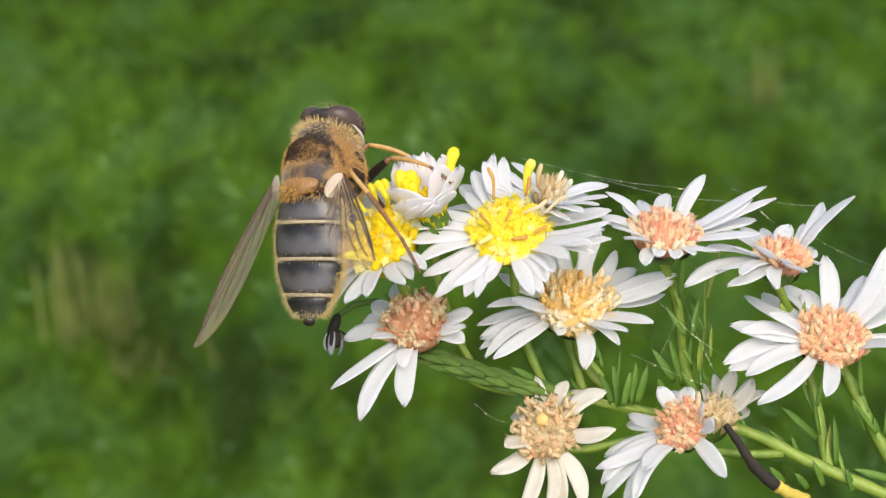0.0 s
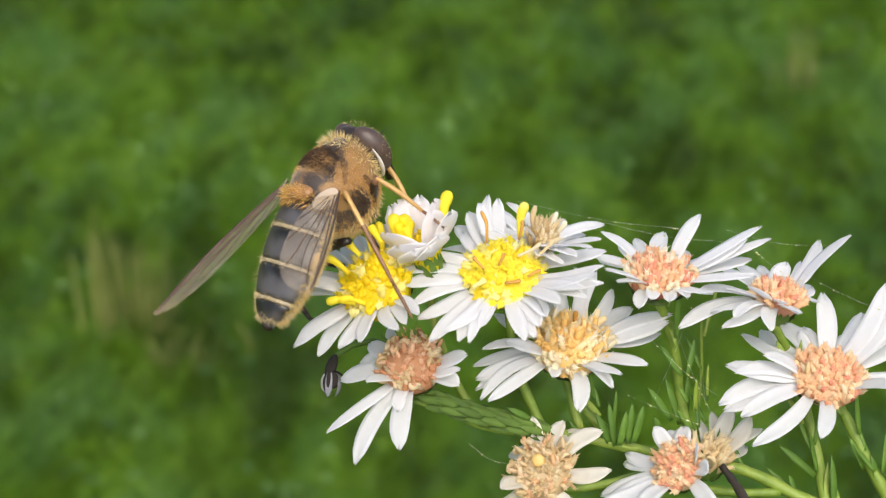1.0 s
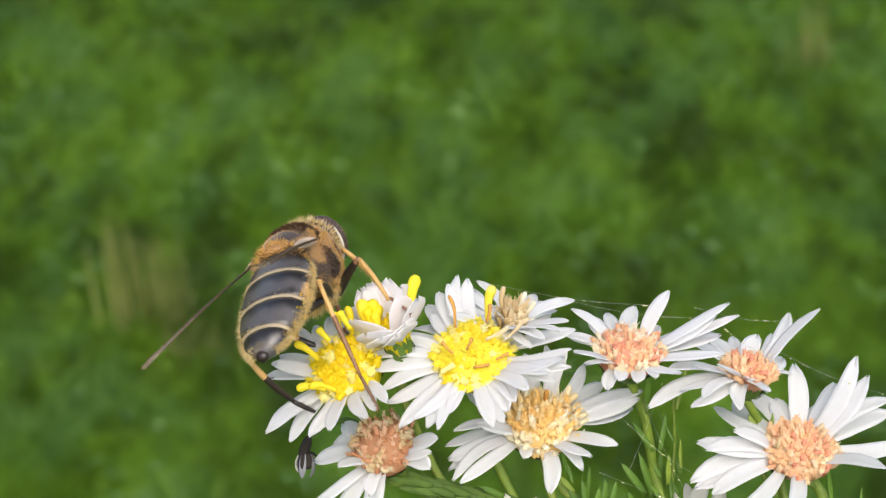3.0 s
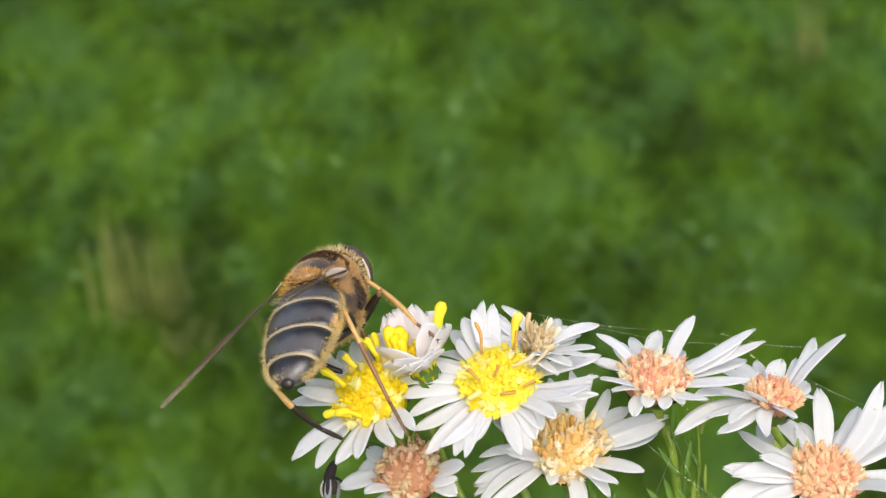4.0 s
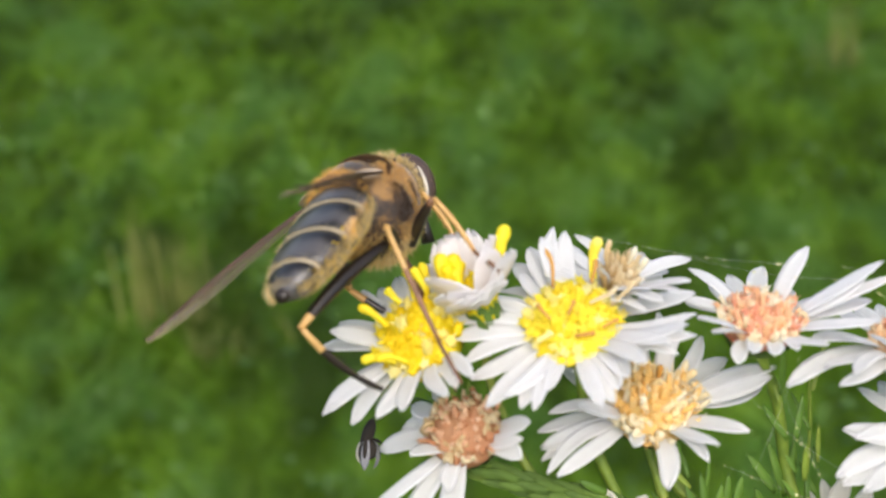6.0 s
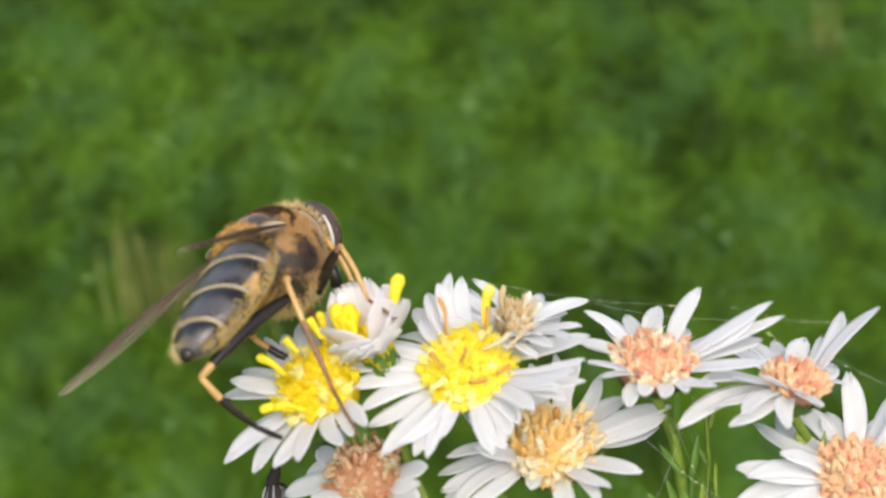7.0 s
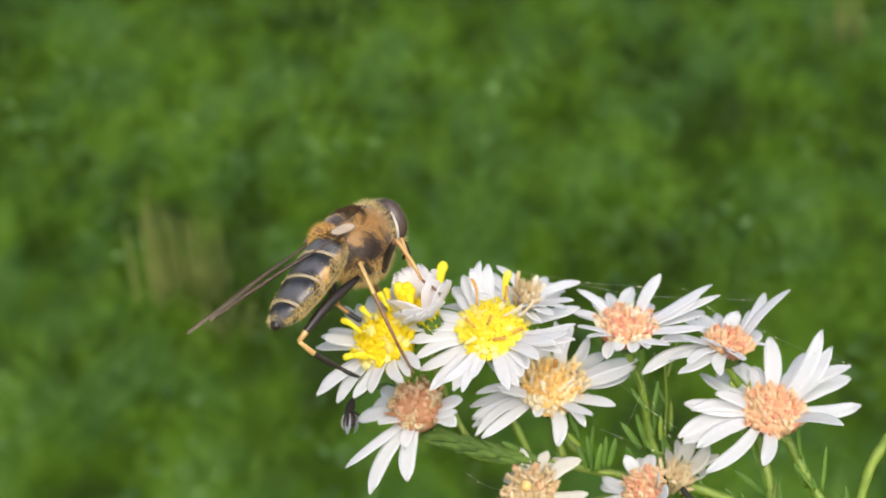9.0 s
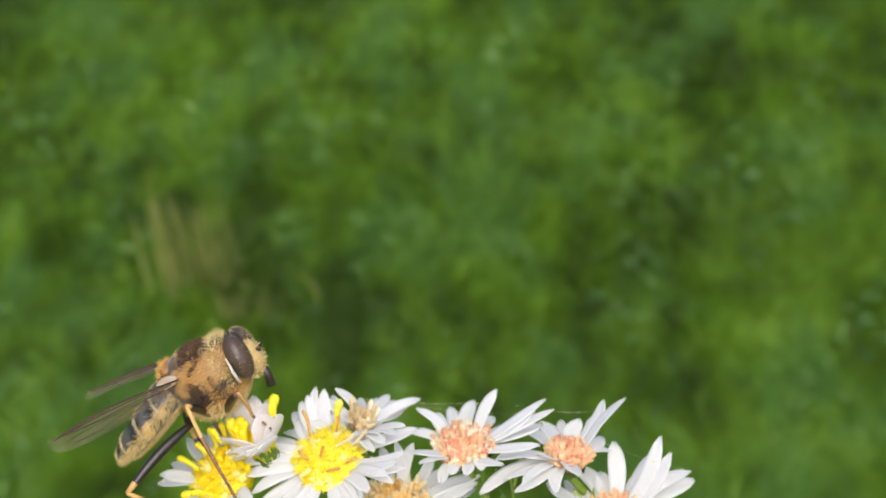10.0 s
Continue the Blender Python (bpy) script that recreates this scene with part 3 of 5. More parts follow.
flower(3, (3.81, 95.70, -1.67), (-0.05, -0.78, 0.62), [(16, 7, -5), (43, 6, -12), (63, 5.4, -10), (79, 5, -9), (86, 6, -7), (89, 5.6, 11), (95, 6, 11), (103, 5.4, 13), (110, 5.6, 3), (118, 6, -9), (119, 5, -6), (132, 6, -19), (143, 6, -15), (160, 5.3, 6), (177, 6.8, 7), (182, 6.4, 3), (196, 6.2, 1), (200, 6.1, -9), (221, 6.6, -2), (229, 6.2, 10), (237, 6, 5), (245, 6.2, 10), (247, 5, 12), (277, 6, 12), (285, 5.6, 8), (290, 5.2, 12), (297, 5, 15), (304, 6, 27), (322, 6.4, 19), (323, 6.2, 26), (334, 6.8, 20), (335, 6.6, 26), (345, 6.6, 22)], 2.45, "white aster flower with a broad fresh yellow disc", YELLOW, rim_mat=BUTTER, dome=0.95, sticks=[((-1.0, 1.2, 2.5), (-0.10, 0.78, 0.62), 1.6, 0.12, RUST), ((1.2, 1.5, 2.5), (0.25, 0.76, 0.60), 1.7, 0.30, YELLOW), ((1.1, 1.2, 2.6), (0.27, 0.75, 0.60), 0.8, 0.12, RUST), ((-1.5, -0.4, 1.9), (-0.60, 0.62, 0.50), 0.6, 0.12, RUST), ((-0.2, -0.4, 2.2), (0.45, 0.70, 0.56), 0.4, 0.12, RUST), ((0.3, -1.5, 1.3), (1.00, 0.06, 0.05), 0.6, 0.12, RUST), ((1.7, -1.0, 1.3), (0.94, 0.26, 0.21), 0.5, 0.12, RUST), ((1.2, 0.2, 1.9), (0.91, 0.32, 0.25), 1.2, 0.13, STRAW), ((-1.7, -1.4, 1.3), (0.87, 0.38, 0.30), 0.5, 0.20, BUTTER), ((2.2, 0.3, 1.5), (0.78, 0.49, 0.39), 1.2, 0.12, STRAW)], width=0.98, thick=0.27, length=0.5, count=120)
flower(4, (6.20, 97.68, 0.21), (0.22, -0.6, 0.77), [(45, 5.4, 5), (54, 5, -10), (58, 5, -15), (65, 4.6, -8), (74, 4.8, -7), (76, 3.8, -20), (84, 4.8, -16), (91, 3.4, -18), (101, 4.8, -18), (111, 4.4, -18), (132, 4.2, 6), (152, 4.2, 6), (173, 4.2, 6), (194, 4.2, 6), (235, 3, 48), (263, 3.4, 26), (264, 3.5, 37), (282, 3, 40), (290, 4.4, 25), (300, 3.6, 41), (301, 4.6, 33), (317, 4.8, 37), (330, 4.8, 40)], 0.75, "white aster flower with a pale straw disc behind the yellow one", STRAW, PETAL, dome=0.9, count=34, length=1.1, ragged=0.4, sticks=[((0.2, 0.4, 0.8), (0.1, 0.3, 1), 1.5, 0.16, CREAM), ((-0.6, 0.2, 0.8), (-0.3, 0.3, 1), 1.7, 0.16, STRAW), ((0.5, 0.1, 0.8), (0.4, 0.2, 1), 1.4, 0.16, CREAM)], width=0.9)
flower(5, (13.52, 97.00, -1.81), (0.02, -0.5, 0.86), [(5, 7.4, 22), (9, 6.1, 25), (11, 6.2, 9), (11, 7.2, 28), (29, 4.4, 6), (47, 5, 38), (57, 4.4, -1), (80, 5, 7), (101, 5, 1), (118, 4.4, 6), (135, 5, -8), (136, 5, 17), (156, 4.4, 6), (215, 5, 26), (229, 5, 22), (247, 4.2, 2), (255, 3.6, 9), (274, 3.6, 8), (293, 3.6, 10), (313, 4.4, 12), (341, 6.2, 15)], 2.0, "white aster flower with an ageing salmon-pink disc", PINK, rim_mat=CREAM, dome=0.8, curls=5, length=0.75, thick=0.19, ragged=0.45, width=1.02, count=140)
flower(6, (21.11, 97.85, -3.26), (0.15, -0.38, 0.91), [(20, 6.3, 50), (36, 4.2, -8), (47, 4, 3), (51, 5.2, 43), (62, 4, 25), (76, 3.6, 24), (97, 4.6, 6), (118, 4.6, 6), (140, 4.6, 6), (203, 5.8, 8), (211, 7.6, -9), (212, 4.6, 16), (217, 5.8, 0), (223, 3.6, 26), (227, 5.6, -7), (234, 5.6, 4), (258, 4.6, -2), (262, 3, 23), (280, 4, 15)], 1.5, "small white aster flower with a salmon-pink disc and curled petals", PINK, rim_mat=PEACH, dome=0.7, count=90, curls=2, length=0.75, thick=0.19, ragged=0.45, width=1.1)
flower(7, (24.26, 97.65, -8.22), (0.02, -0.73, 0.69), [(7, 6.8, 0), (20, 6.7, 28), (24, 6.8, 8), (38, 6.6, 35), (51, 7.2, 38), (60, 6.3, 4), (64, 4.6, -4), (87, 6.3, 14), (101, 4.6, -2), (117, 6.3, -7), (124, 6.3, -12), (143, 6.3, -1), (180, 5, 28), (182, 6.8, 12), (190, 6.6, 16), (199, 7.6, 2), (202, 7.4, 0), (210, 6.8, 3), (225, 7.6, 0), (256, 5.6, 10), (322, 6.3, 32)], 2.15, "large white aster flower with a salmon-pink disc", PINK, rim_mat=PEACH, dome=0.75, curls=9, length=0.75, thick=0.19, ragged=0.45, count=150, width=1.25)
flower(8, (8.00, 98.23, -6.26), (0.03, -0.73, 0.69), [(11, 6.6, 14), (14, 7, 16), (17, 6.4, -3), (37, 5.3, 6), (57, 5.4, 9), (68, 5.2, 38), (87, 5.2, 39), (102, 5.2, 15), (115, 5.2, 4), (138, 5.4, -23), (156, 5.3, 6), (191, 6.3, -7), (196, 6, 14), (200, 6.4, -8), (202, 5, 28), (203, 6.6, -14), (215, 6.9, -6), (221, 6.8, -1), (250, 3.6, 16), (275, 5.6, 6), (295, 6, 24), (303, 6, 30), (326, 6, 24)], 2.3, "white aster flower with an orange and cream disc", ORANGE, rim_mat=CREAM, dome=0.9, curls=8, sticks=[((0.3, 0.8, 1.2), (0, 0.3, 1), 1.1, 0.16, RUST), ((1.6, 0.9, 0.7), (0.7, 0.8, 0.4), 1.2, 0.2, ORANGE), ((1.2, 1.3, 0.7), (0.5, 0.8, 0.4), 1.3, 0.2, ORANGE)], length=0.95, thick=0.2, count=140, width=1, ragged=0.4)
flower(9, (-1.91, 97.67, -7.45), (-0.25, -0.75, 0.62), [(95, 4.4, -6), (123, 4, -2), (145, 4, -7), (162, 5, -4), (208, 4, 36), (210, 7.4, 14), (227, 7.8, 4), (243, 4, 13), (246, 6.2, 1), (305, 4.2, 12), (317, 4, 19), (330, 4.4, 23)], 2.05, "withered aster flower with a brown disc and few remaining white petals", BROWN, rim_mat=STRAW, dome=0.7, count=100, ragged=0.55, curls=20, width=1.12, length=0.8, thick=0.17)
flower(10, (6.43, 98.77, -14.31), (-0.2, -0.85, 0.48), [(10, 4.7, 10), (30, 3.8, -3), (42, 3.6, 20), (79, 3.7, 26), (93, 3.2, -13), (118, 4, -30), (199, 4, 42), (201, 4.8, 16), (233, 5.8, 2), (249, 5.5, 2), (260, 5, -7), (274, 5.2, -10), (333, 4.6, 13)], 1.8, "withered aster flower with a straw-brown ragged disc", STRAW, PETAL_CREAM, PEACH, dome=0.8, count=110, ragged=0.65, curls=26, sticks=[((0, 0, 1.0), (-0.1, 0.2, 1), 1.0, 0.4, ORANGE)], width=1.05, length=1.0, thick=0.17)
flower(11, (14.87, 96.39, -13.67), (-0.55, -0.65, 0.52), [(50, 3.2, -5), (67, 3.2, -3), (75, 3.2, 23), (113, 4.6, -1), (121, 4.6, -3), (150, 5.6, 5), (163, 6.2, 14), (170, 6.4, 9), (176, 6.9, 5), (184, 6.3, -2), (201, 6.2, 15), (204, 4.6, 29), (262, 4.6, -4), (288, 3.4, 28), (321, 3, 44)], 1.55, "white aster flower leaning aside with a pink disc", PINK, rim_mat=PEACH, dome=0.6, count=90, curls=3, width=1.15, length=0.75, thick=0.19, ragged=0.45)
flower(12, (17.01, 98.71, -13.44), (0.35, -0.35, 0.87), [(37, 4.2, 38), (49, 3.8, 10), (55, 4.2, 43), (73, 3.6, 12), (80, 4.2, 38), (95, 4.2, 22), (109, 3.6, 17)], 1.1, "small fading cream-white aster flower", STRAW, PETAL_CREAM, dome=0.8, count=40, length=1.0, ragged=0.4, curls=2, width=1)

# ---- stems and leaves ----
def branch(name, pts, r0, r1, mat, parent, label=""):
    p = smooth_path([spot(*q) if len(q) == 3 else Vector(q[:3]) for q in pts], 6)
    bm = bmesh.new()
    n = len(p)
    tube(bm, p, [(r0 + (r1 - r0) * i / (n - 1)) * MM * (1 + 0.08 * math.sin(i * 1.7)) for i in range(n)], 9)
    return part(name, bm, mat, parent, label)


def leaf(parent, base, tip, width, mat=None, arch=0.6, name="leaf", label=""):
    """A narrow channelled leaf from base to tip, with real thickness."""
    a, b = spot(*base), spot(*tip)
    d = b - a
    f = frame_of(d, VIEW.to_3x3() @ Vector((0.2, -1, 0.1)))
    bm = bmesh.new()
    n = 8
    rows = []
    for i in range(n):
        s = i / (n - 1)
        w = width * MM / 2 * (0.5 + 0.9 * math.sin(math.pi * min(1, s * 0.8 + 0.15))) * (1 if s < 0.7 else max(0.12, 1 - ((s - 0.7) / 0.31) ** 2))
        c = a + d * s + f.col[1] * math.sin(math.pi * s) * arch * width * MM * 0.5
        up = f.col[1] * 0.12 * width * MM
        rows.append([(c - f.col[0] * w + up, c - f.col[1] * 0.05 * width * MM, c + f.col[0] * w + up), f.col[1] * 0.09 * MM])
    top = [[bm.verts.new(q) for q in r] for r, t in rows]
    low = [[bm.verts.new(q - t) for q in r] for r, t in rows]
    for i in range(n - 1):
        for j in (0, 1):
            bm.faces.new((top[i][j], top[i + 1][j], top[i + 1][j + 1], top[i][j + 1]))
            bm.faces.new((low[i][j], low[i][j + 1], low[i + 1][j + 1], low[i + 1][j]))
        bm.faces.new((top[i][0], low[i][0], low[i + 1][0], top[i + 1][0]))
        bm.faces.new((top[i][2], top[i + 1][2], low[i + 1][2], low[i][2]))
    for r, q in ((top[0], low[0]), (top[-1], low[-1])):
        for j in (0, 1):
            bm.faces.new((r[j], r[j + 1], q[j + 1], q[j]))
    return part(name, bm, mat or LEAF, parent, label)


spray = tagged(new("aster_plant"), "branching green aster stem with narrow leaves, rooted in the lawn", "plant")
root = spot(33.0, 99.0, -20.5)
spray.location = (root.x + 0.03, root.y + 0.02, 0)
bpy.context.view_layer.update()
base_inverse = spray.matrix_world.inverted()
made_before = set(bpy.data.objects)
branch("main_stem", [(-0.4, 98.6, -9.5), (2.7, 99.4, -11.4), (7.8, 100.0, -12.0), (13.7, 100.0, -13.2), (19.2, 99.5, -14.2), (23.3, 99.0, -16.1), (27.8, 98.5, -18.0), (33.0, 99.0, -20.5), (44, 112, -42), (54, 150, -100), (60, 216, -182), (63, 480, -604), (60, 736, -1014)], 0.28, 0.59, GREEN, spray)
branch("branch", [(-3.6, 97.4, -3.3), (-2.6, 98.6, -5.6), (-1.6, 99.4, -8.0), (-0.3, 98.8, -9.8)], 0.27, 0.33, GREEN, spray)
branch("branch", [(-1.6, 98.6, -8.2), (-0.6, 98.6, -9.4), (1.2, 99.0, -10.6)], 0.37, 0.37, GREEN, spray)
branch("branch", [(-0.7, 96.4, -1.3), (-0.6, 98.6, -4.5), (0.8, 100.0, -8.4), (2.2, 99.6, -11.0)], 0.24, 0.30, GREEN, spray)
branch("branch", [(3.9, 96.7, -2.4), (4.8, 99.6, -7.6), (6.5, 100.2, -11.8)], 0.28, 0.33, GREEN, spray)
branch("branch", [(5.6, 98.1, -0.9), (7.4, 101.5, -6.0), (9.0, 100.6, -12.0)], 0.24, 0.31, GREEN, spray)
branch("branch", [(8.0, 99.1, -7.1), (9.0, 100.4, -10.0), (11.6, 100.2, -12.8)], 0.28, 0.37, GREEN, spray)
branch("branch", [(13.5, 97.6, -2.9), (14.8, 99.2, -6.1), (15.6, 100.5, -10.5), (17.1, 99.8, -13.9)], 0.30, 0.37, GREEN, spray)
branch("branch", [(20.9, 98.3, -4.4), (23.0, 100.8, -8.0), (24.4, 101.0, -13.2), (24.7, 99.4, -16.8)], 0.27, 0.41, GREEN, spray)
branch("branch", [(16.7, 100.0, -4.4), (16.9, 101.0, -8.0), (16.7, 101.0, -11.5), (17.5, 99.8, -14.1)], 0.10, 0.15, GREEN, spray)
branch("branch", [(24.2, 98.6, -9.1), (25.6, 99.0, -10.4), (26.8, 99.0, -12.8), (28.9, 99.0, -16.6), (30.9, 99.0, -19.8)], 0.31, 0.44, GREEN, spray)
branch("branch", [(6.7, 99.8, -14.9), (8.4, 100.4, -15.6), (12.0, 100.8, -15.0), (15.9, 100.0, -13.8)], 0.25, 0.30, GREEN, spray)
branch("branch", [(15.6, 97.2, -14.3), (16.6, 98.2, -15.2), (19.0, 98.8, -15.6), (21.6, 99.1, -15.6)], 0.27, 0.31, GREEN, spray)
branch("branch", [(16.6, 99.1, -14.5), (18.4, 99.6, -13.9)], 0.22, 0.27, GREEN, spray)
for a, b, c, d, e, f in [
    (30.3, 99.0, -17.7, 29.8, 98.5, -13.7),
    (29.1, 98.5, -17.3, 25.8, 98.0, -16.4),
    (24.1, 100.0, -14.7, 21.6, 99.5, -12.6),
    (11.1, 99.5, -12.7, 10.6, 99.0, -9.8),
    (11.3, 99.0, -12.6, 11.7, 98.5, -10.3),
    (11.9, 99.2, -12.5, 12.1, 98.7, -9.8),
    (12.2, 99.0, -12.4, 12.8, 98.5, -9.9),
    (10.7, 99.5, -12.5, 9.8, 99.0, -10.5),
    (14.8, 100.0, -11.1, 13.2, 99.5, -8.9),
    (15.4, 100.5, -11.4, 14.4, 100.0, -8.3),
]:
    leaf(spray, (a, b, c), (d, e, f), 0.34)
for a, b, c, d, e, f in [
    (15.8, 100.8, -11.2, 15.9, 100.3, -8.2),
    (21.6, 98.5, -17.4, 20.5, 98.0, -16.3),
    (23.0, 98.0, -17.7, 22.0, 97.5, -16.6),
    (24.1, 98.5, -17.6, 23.3, 98.0, -15.9),
    (26.0, 98.5, -18.0, 25.4, 98.0, -16.4),
    (5.6, 99.0, -10.9, 4.1, 98.5, -10.1),
    (27.0, 99.0, -14.1, 25.9, 98.5, -12.0),
    (25.2, 99.5, -16.6, 24.9, 99.0, -13.2),
    (27.9, 99.0, -15.3, 27.3, 98.5, -13.1),
    (14.1, 100.0, -11.9, 13.6, 99.5, -10.8),
]:
    leaf(spray, (a, b, c), (d, e, f), 0.3)
for k in range(44):
    q = k / 43
    c = Vector((-0.8 + 8.4 * q, 98.2 + 1.4 * q, -9.2 - 2.9 * q ** 0.7))
    a = k * GOLDEN
    o = Vector((0.05, math.cos(a) * 0.45, math.sin(a) * 0.45))
    leaf(spray, c + o * 0.75, c + o * 1.5 + Vector((-1.9, 0, 0.6)), 0.34, GREEN_DARK, name="bract")
rng = random.Random(17)
for a, b, count in [((14.0, 97.6, -3.2), (17.1, 99.8, -13.9), 11), ((21.6, 98.8, -4.6), (24.7, 99.4, -16.8), 9), ((24.8, 98.2, -9.0), (30.9, 99.0, -19.8), 10), ((8.4, 98.8, -7.6), (11.6, 100.2, -12.8), 7), ((7.8, 100.0, -12.0), (19.2, 99.5, -14.2), 9), ((19.2, 99.5, -14.2), (33.0, 99.0, -20.5), 12), ((16.7, 100.4, -5.0), (17.5, 99.8, -14.1), 6), ((-2.2, 99.0, -6.6), (-0.3, 98.8, -9.8), 4)]:
    a, b = Vector(a), Vector(b)
    for k in range(count):
        p = a.lerp(b, (k + rng.random()) / count)
        t = k * GOLDEN + rng.random()
        up = (a - b).normalized()
        o = Vector((math.cos(t), 0.6 * math.sin(t), 0.35 * math.cos(t)))
        n = rng.uniform(1.0, 3.2)
        leaf(spray, p + o * 0.2, p + o * n * 0.55 + (up * 0.75 + Vector((0, 0, 0.35))) * n, rng.uniform(0.15, 0.26), LEAF if rng.random() < 0.7 else GREEN, arch=rng.uniform(-0.8, 0.8))
branch("long_leaf", [(30.8, 98.7, -19.6), (30.5, 97.8, -16.4), (31.1, 97.4, -13.0), (32.4, 97.2, -10.6), (33.3, 97.0, -9.5)], 0.34, 0.42, GREEN, spray)
branch("leaf_bend", [(33.26, 97.0, -9.55), (33.6, 97.0, -9.18), (34.0, 97.02, -8.9)], 0.41, 0.3, AMBER, spray, "amber dying part of the long leaf")
branch("leaf_tip", [(33.4, 96.9, -9.1), (34.0, 96.95, -8.75), (34.7, 97.0, -8.2), (35.2, 97.0, -7.75), (35.64, 97.0, -7.42)], 0.3, 0.05, HUSK, spray, "withered brown leaf tip")
for ob in set(bpy.data.objects) - made_before:
    ob.matrix_parent_inverse = base_inverse

stalk = tagged(new("dead_stalk"), "blackened dead stalk with an amber end leaning on the stem", "dead stalk")
stalk.location = spot(23.2, 98.0, -18.7)
bpy.context.view_layer.update()
made_before = set(bpy.data.objects)
branch("stalk", [(17.4, 96.6, -13.5), (18.2, 96.4, -14.6), (19.2, 96.3, -16.1), (20.6, 96.5, -17.3)], 0.2, 0.42, DEAD, stalk)
branch("stalk_end", [(20.6, 96.5, -17.3), (21.5, 96.9, -17.8), (22.8, 97.7, -18.3)], 0.42, 0.36, AMBER, stalk, "amber end of the stalk")
for ob in set(bpy.data.objects) - made_before:
    ob.matrix_parent_inverse = stalk.matrix_world.inverted()


def withered_bud(at):
    rng = random.Random(5)
    bud = tagged(new("withered_bud"), "dark withered bud with grey papery scales under the flower", "bud")
    bud.matrix_world = VIEW @ Matrix.Translation(Vector(at) * MM)
    bm = bmesh.new()
    ball(bm, (0, 0, 0.3), (0.36, 0.4, 0.9), 14, 10, Euler((0.2, 0.35, 0)).to_matrix())
    part("core", bm, DEAD, bud)
    for i in range(9):
        p = petal_mesh(rng, i * 40 + rng.uniform(-12, 12), rng.uniform(1.1, 1.9), rng.uniform(-80, -35), 0.2, rng.uniform(0.35, 0.8), curl=40.0, ruffle=0.8)
        part("scale", p, (DEAD, ASH, DEAD, ASH, PETAL_CREAM)[i % 5], bud)
    bm = bmesh.new()
    tube(bm, [Vector(q) * MM for q in ((0.3, 0.2, 1.0), (1.2, 0.8, 1.6), (2.6, 1.6, 1.9), (4.6, 2.0, 1.2))], [0.2 * MM] * 4, 7)
    part("stalk", bm, GREEN_DARK, bud)


withered_bud((-7.2, 99.5, -7.9))


def silk():
    """Threads of a web strung between the heads, with crumbs caught in them."""
    rng = random.Random(11)
    bm, cb = bmesh.new(), bmesh.new()
    ends = [((4.5, 96, 3.0), (16.3, 98, 1.2)), ((9.5, 97, 1.8), (19, 97, 0.4)), ((17.6, 96, 1.2), (24.2, 96.5, 0.2)), ((19.0, 96, 0.3), (22.6, 97, -2.0)), ((12.8, 96.5, -5.5), (18.2, 97, -9.8)), ((13.4, 98, -9.6), (15.8, 98, -3.6)), ((1.6, 97, -12.2), (4.2, 97.5, -13.6)), ((11.6, 97.5, -9.2), (20.5, 97, -12.2)), ((22, 97, -1.2), (29.8, 96, -4.6)), ((14.5, 97.6, -4.6), (17.2, 97.6, -10.8))]
    for a, b in ends:
        p, q = spot(*a), spot(*b)
        mid = (p + q) / 2 - Vector((0, 0, 0.0004))
        tube(bm, smooth_path([p, mid, q], 5), 0.004 * MM, 4)
        for i in range(rng.randint(4, 9)):
            s = rng.random()
            c = p.lerp(q, s) - Vector((0, 0, 0.0016 * s * (1 - s)))
            r = rng.uniform(0.02, 0.055) * MM
            bmesh.ops.create_icosphere(cb, subdivisions=1, radius=r, matrix=Matrix.Translation(c) @ Matrix.Diagonal((rng.uniform(0.6, 2.2), 1, rng.uniform(0.6, 1.4), 1)))
    web = tagged(new("spider_silk", finish(bm, "spider_silk", SILK)), "fine spider threads strung between the flower heads", "spider web", kind="stuff")
    cr = tagged(new("pollen_crumbs", finish(cb, "pollen_crumbs", CRUMB)), "pollen crumbs caught on spider threads", "pollen", kind="stuff")


silk()

# ---- hoverfly ----
def fly_material(name, build, rough, coat=0.0, sheen=0.0):
    m, n, l, b = material(name)
    tc = n.new("ShaderNodeTexCoord")
    sp = n.new("ShaderNodeSeparateXYZ")
    l.new(tc.outputs["Object"], sp.inputs[0])
    x, y, z = (calc(n, l, "MULTIPLY", sp.outputs[k], 1000.0) for k in range(3))
    fine = noise_tex(n, l, tc.outputs["Object"], 2200, 3)
    broad = noise_tex(n, l, tc.outputs["Object"], 500, 3)
    l.new(build(n, l, x, y, z, fine, broad), b.inputs["Base Color"])
    b.inputs["Roughness"].default_value = rough
    b.inputs["Coat Weight"].default_value = coat
    b.inputs["Coat Roughness"].default_value = 0.2
    b.inputs["Sheen Weight"].default_value = sheen
    bump(n, l, b, fine, 0.25, 0.03 * MM)
    return m


def step(n, l, v, a, b):
    r = n.new("ShaderNodeMapRange")
    r.interpolation_type = "SMOOTHSTEP"
    for k, q in ((1, a), (2, b)):
        r.inputs[k].default_value = q
    l.new(v, r.inputs[0])
    return r.outputs[0]


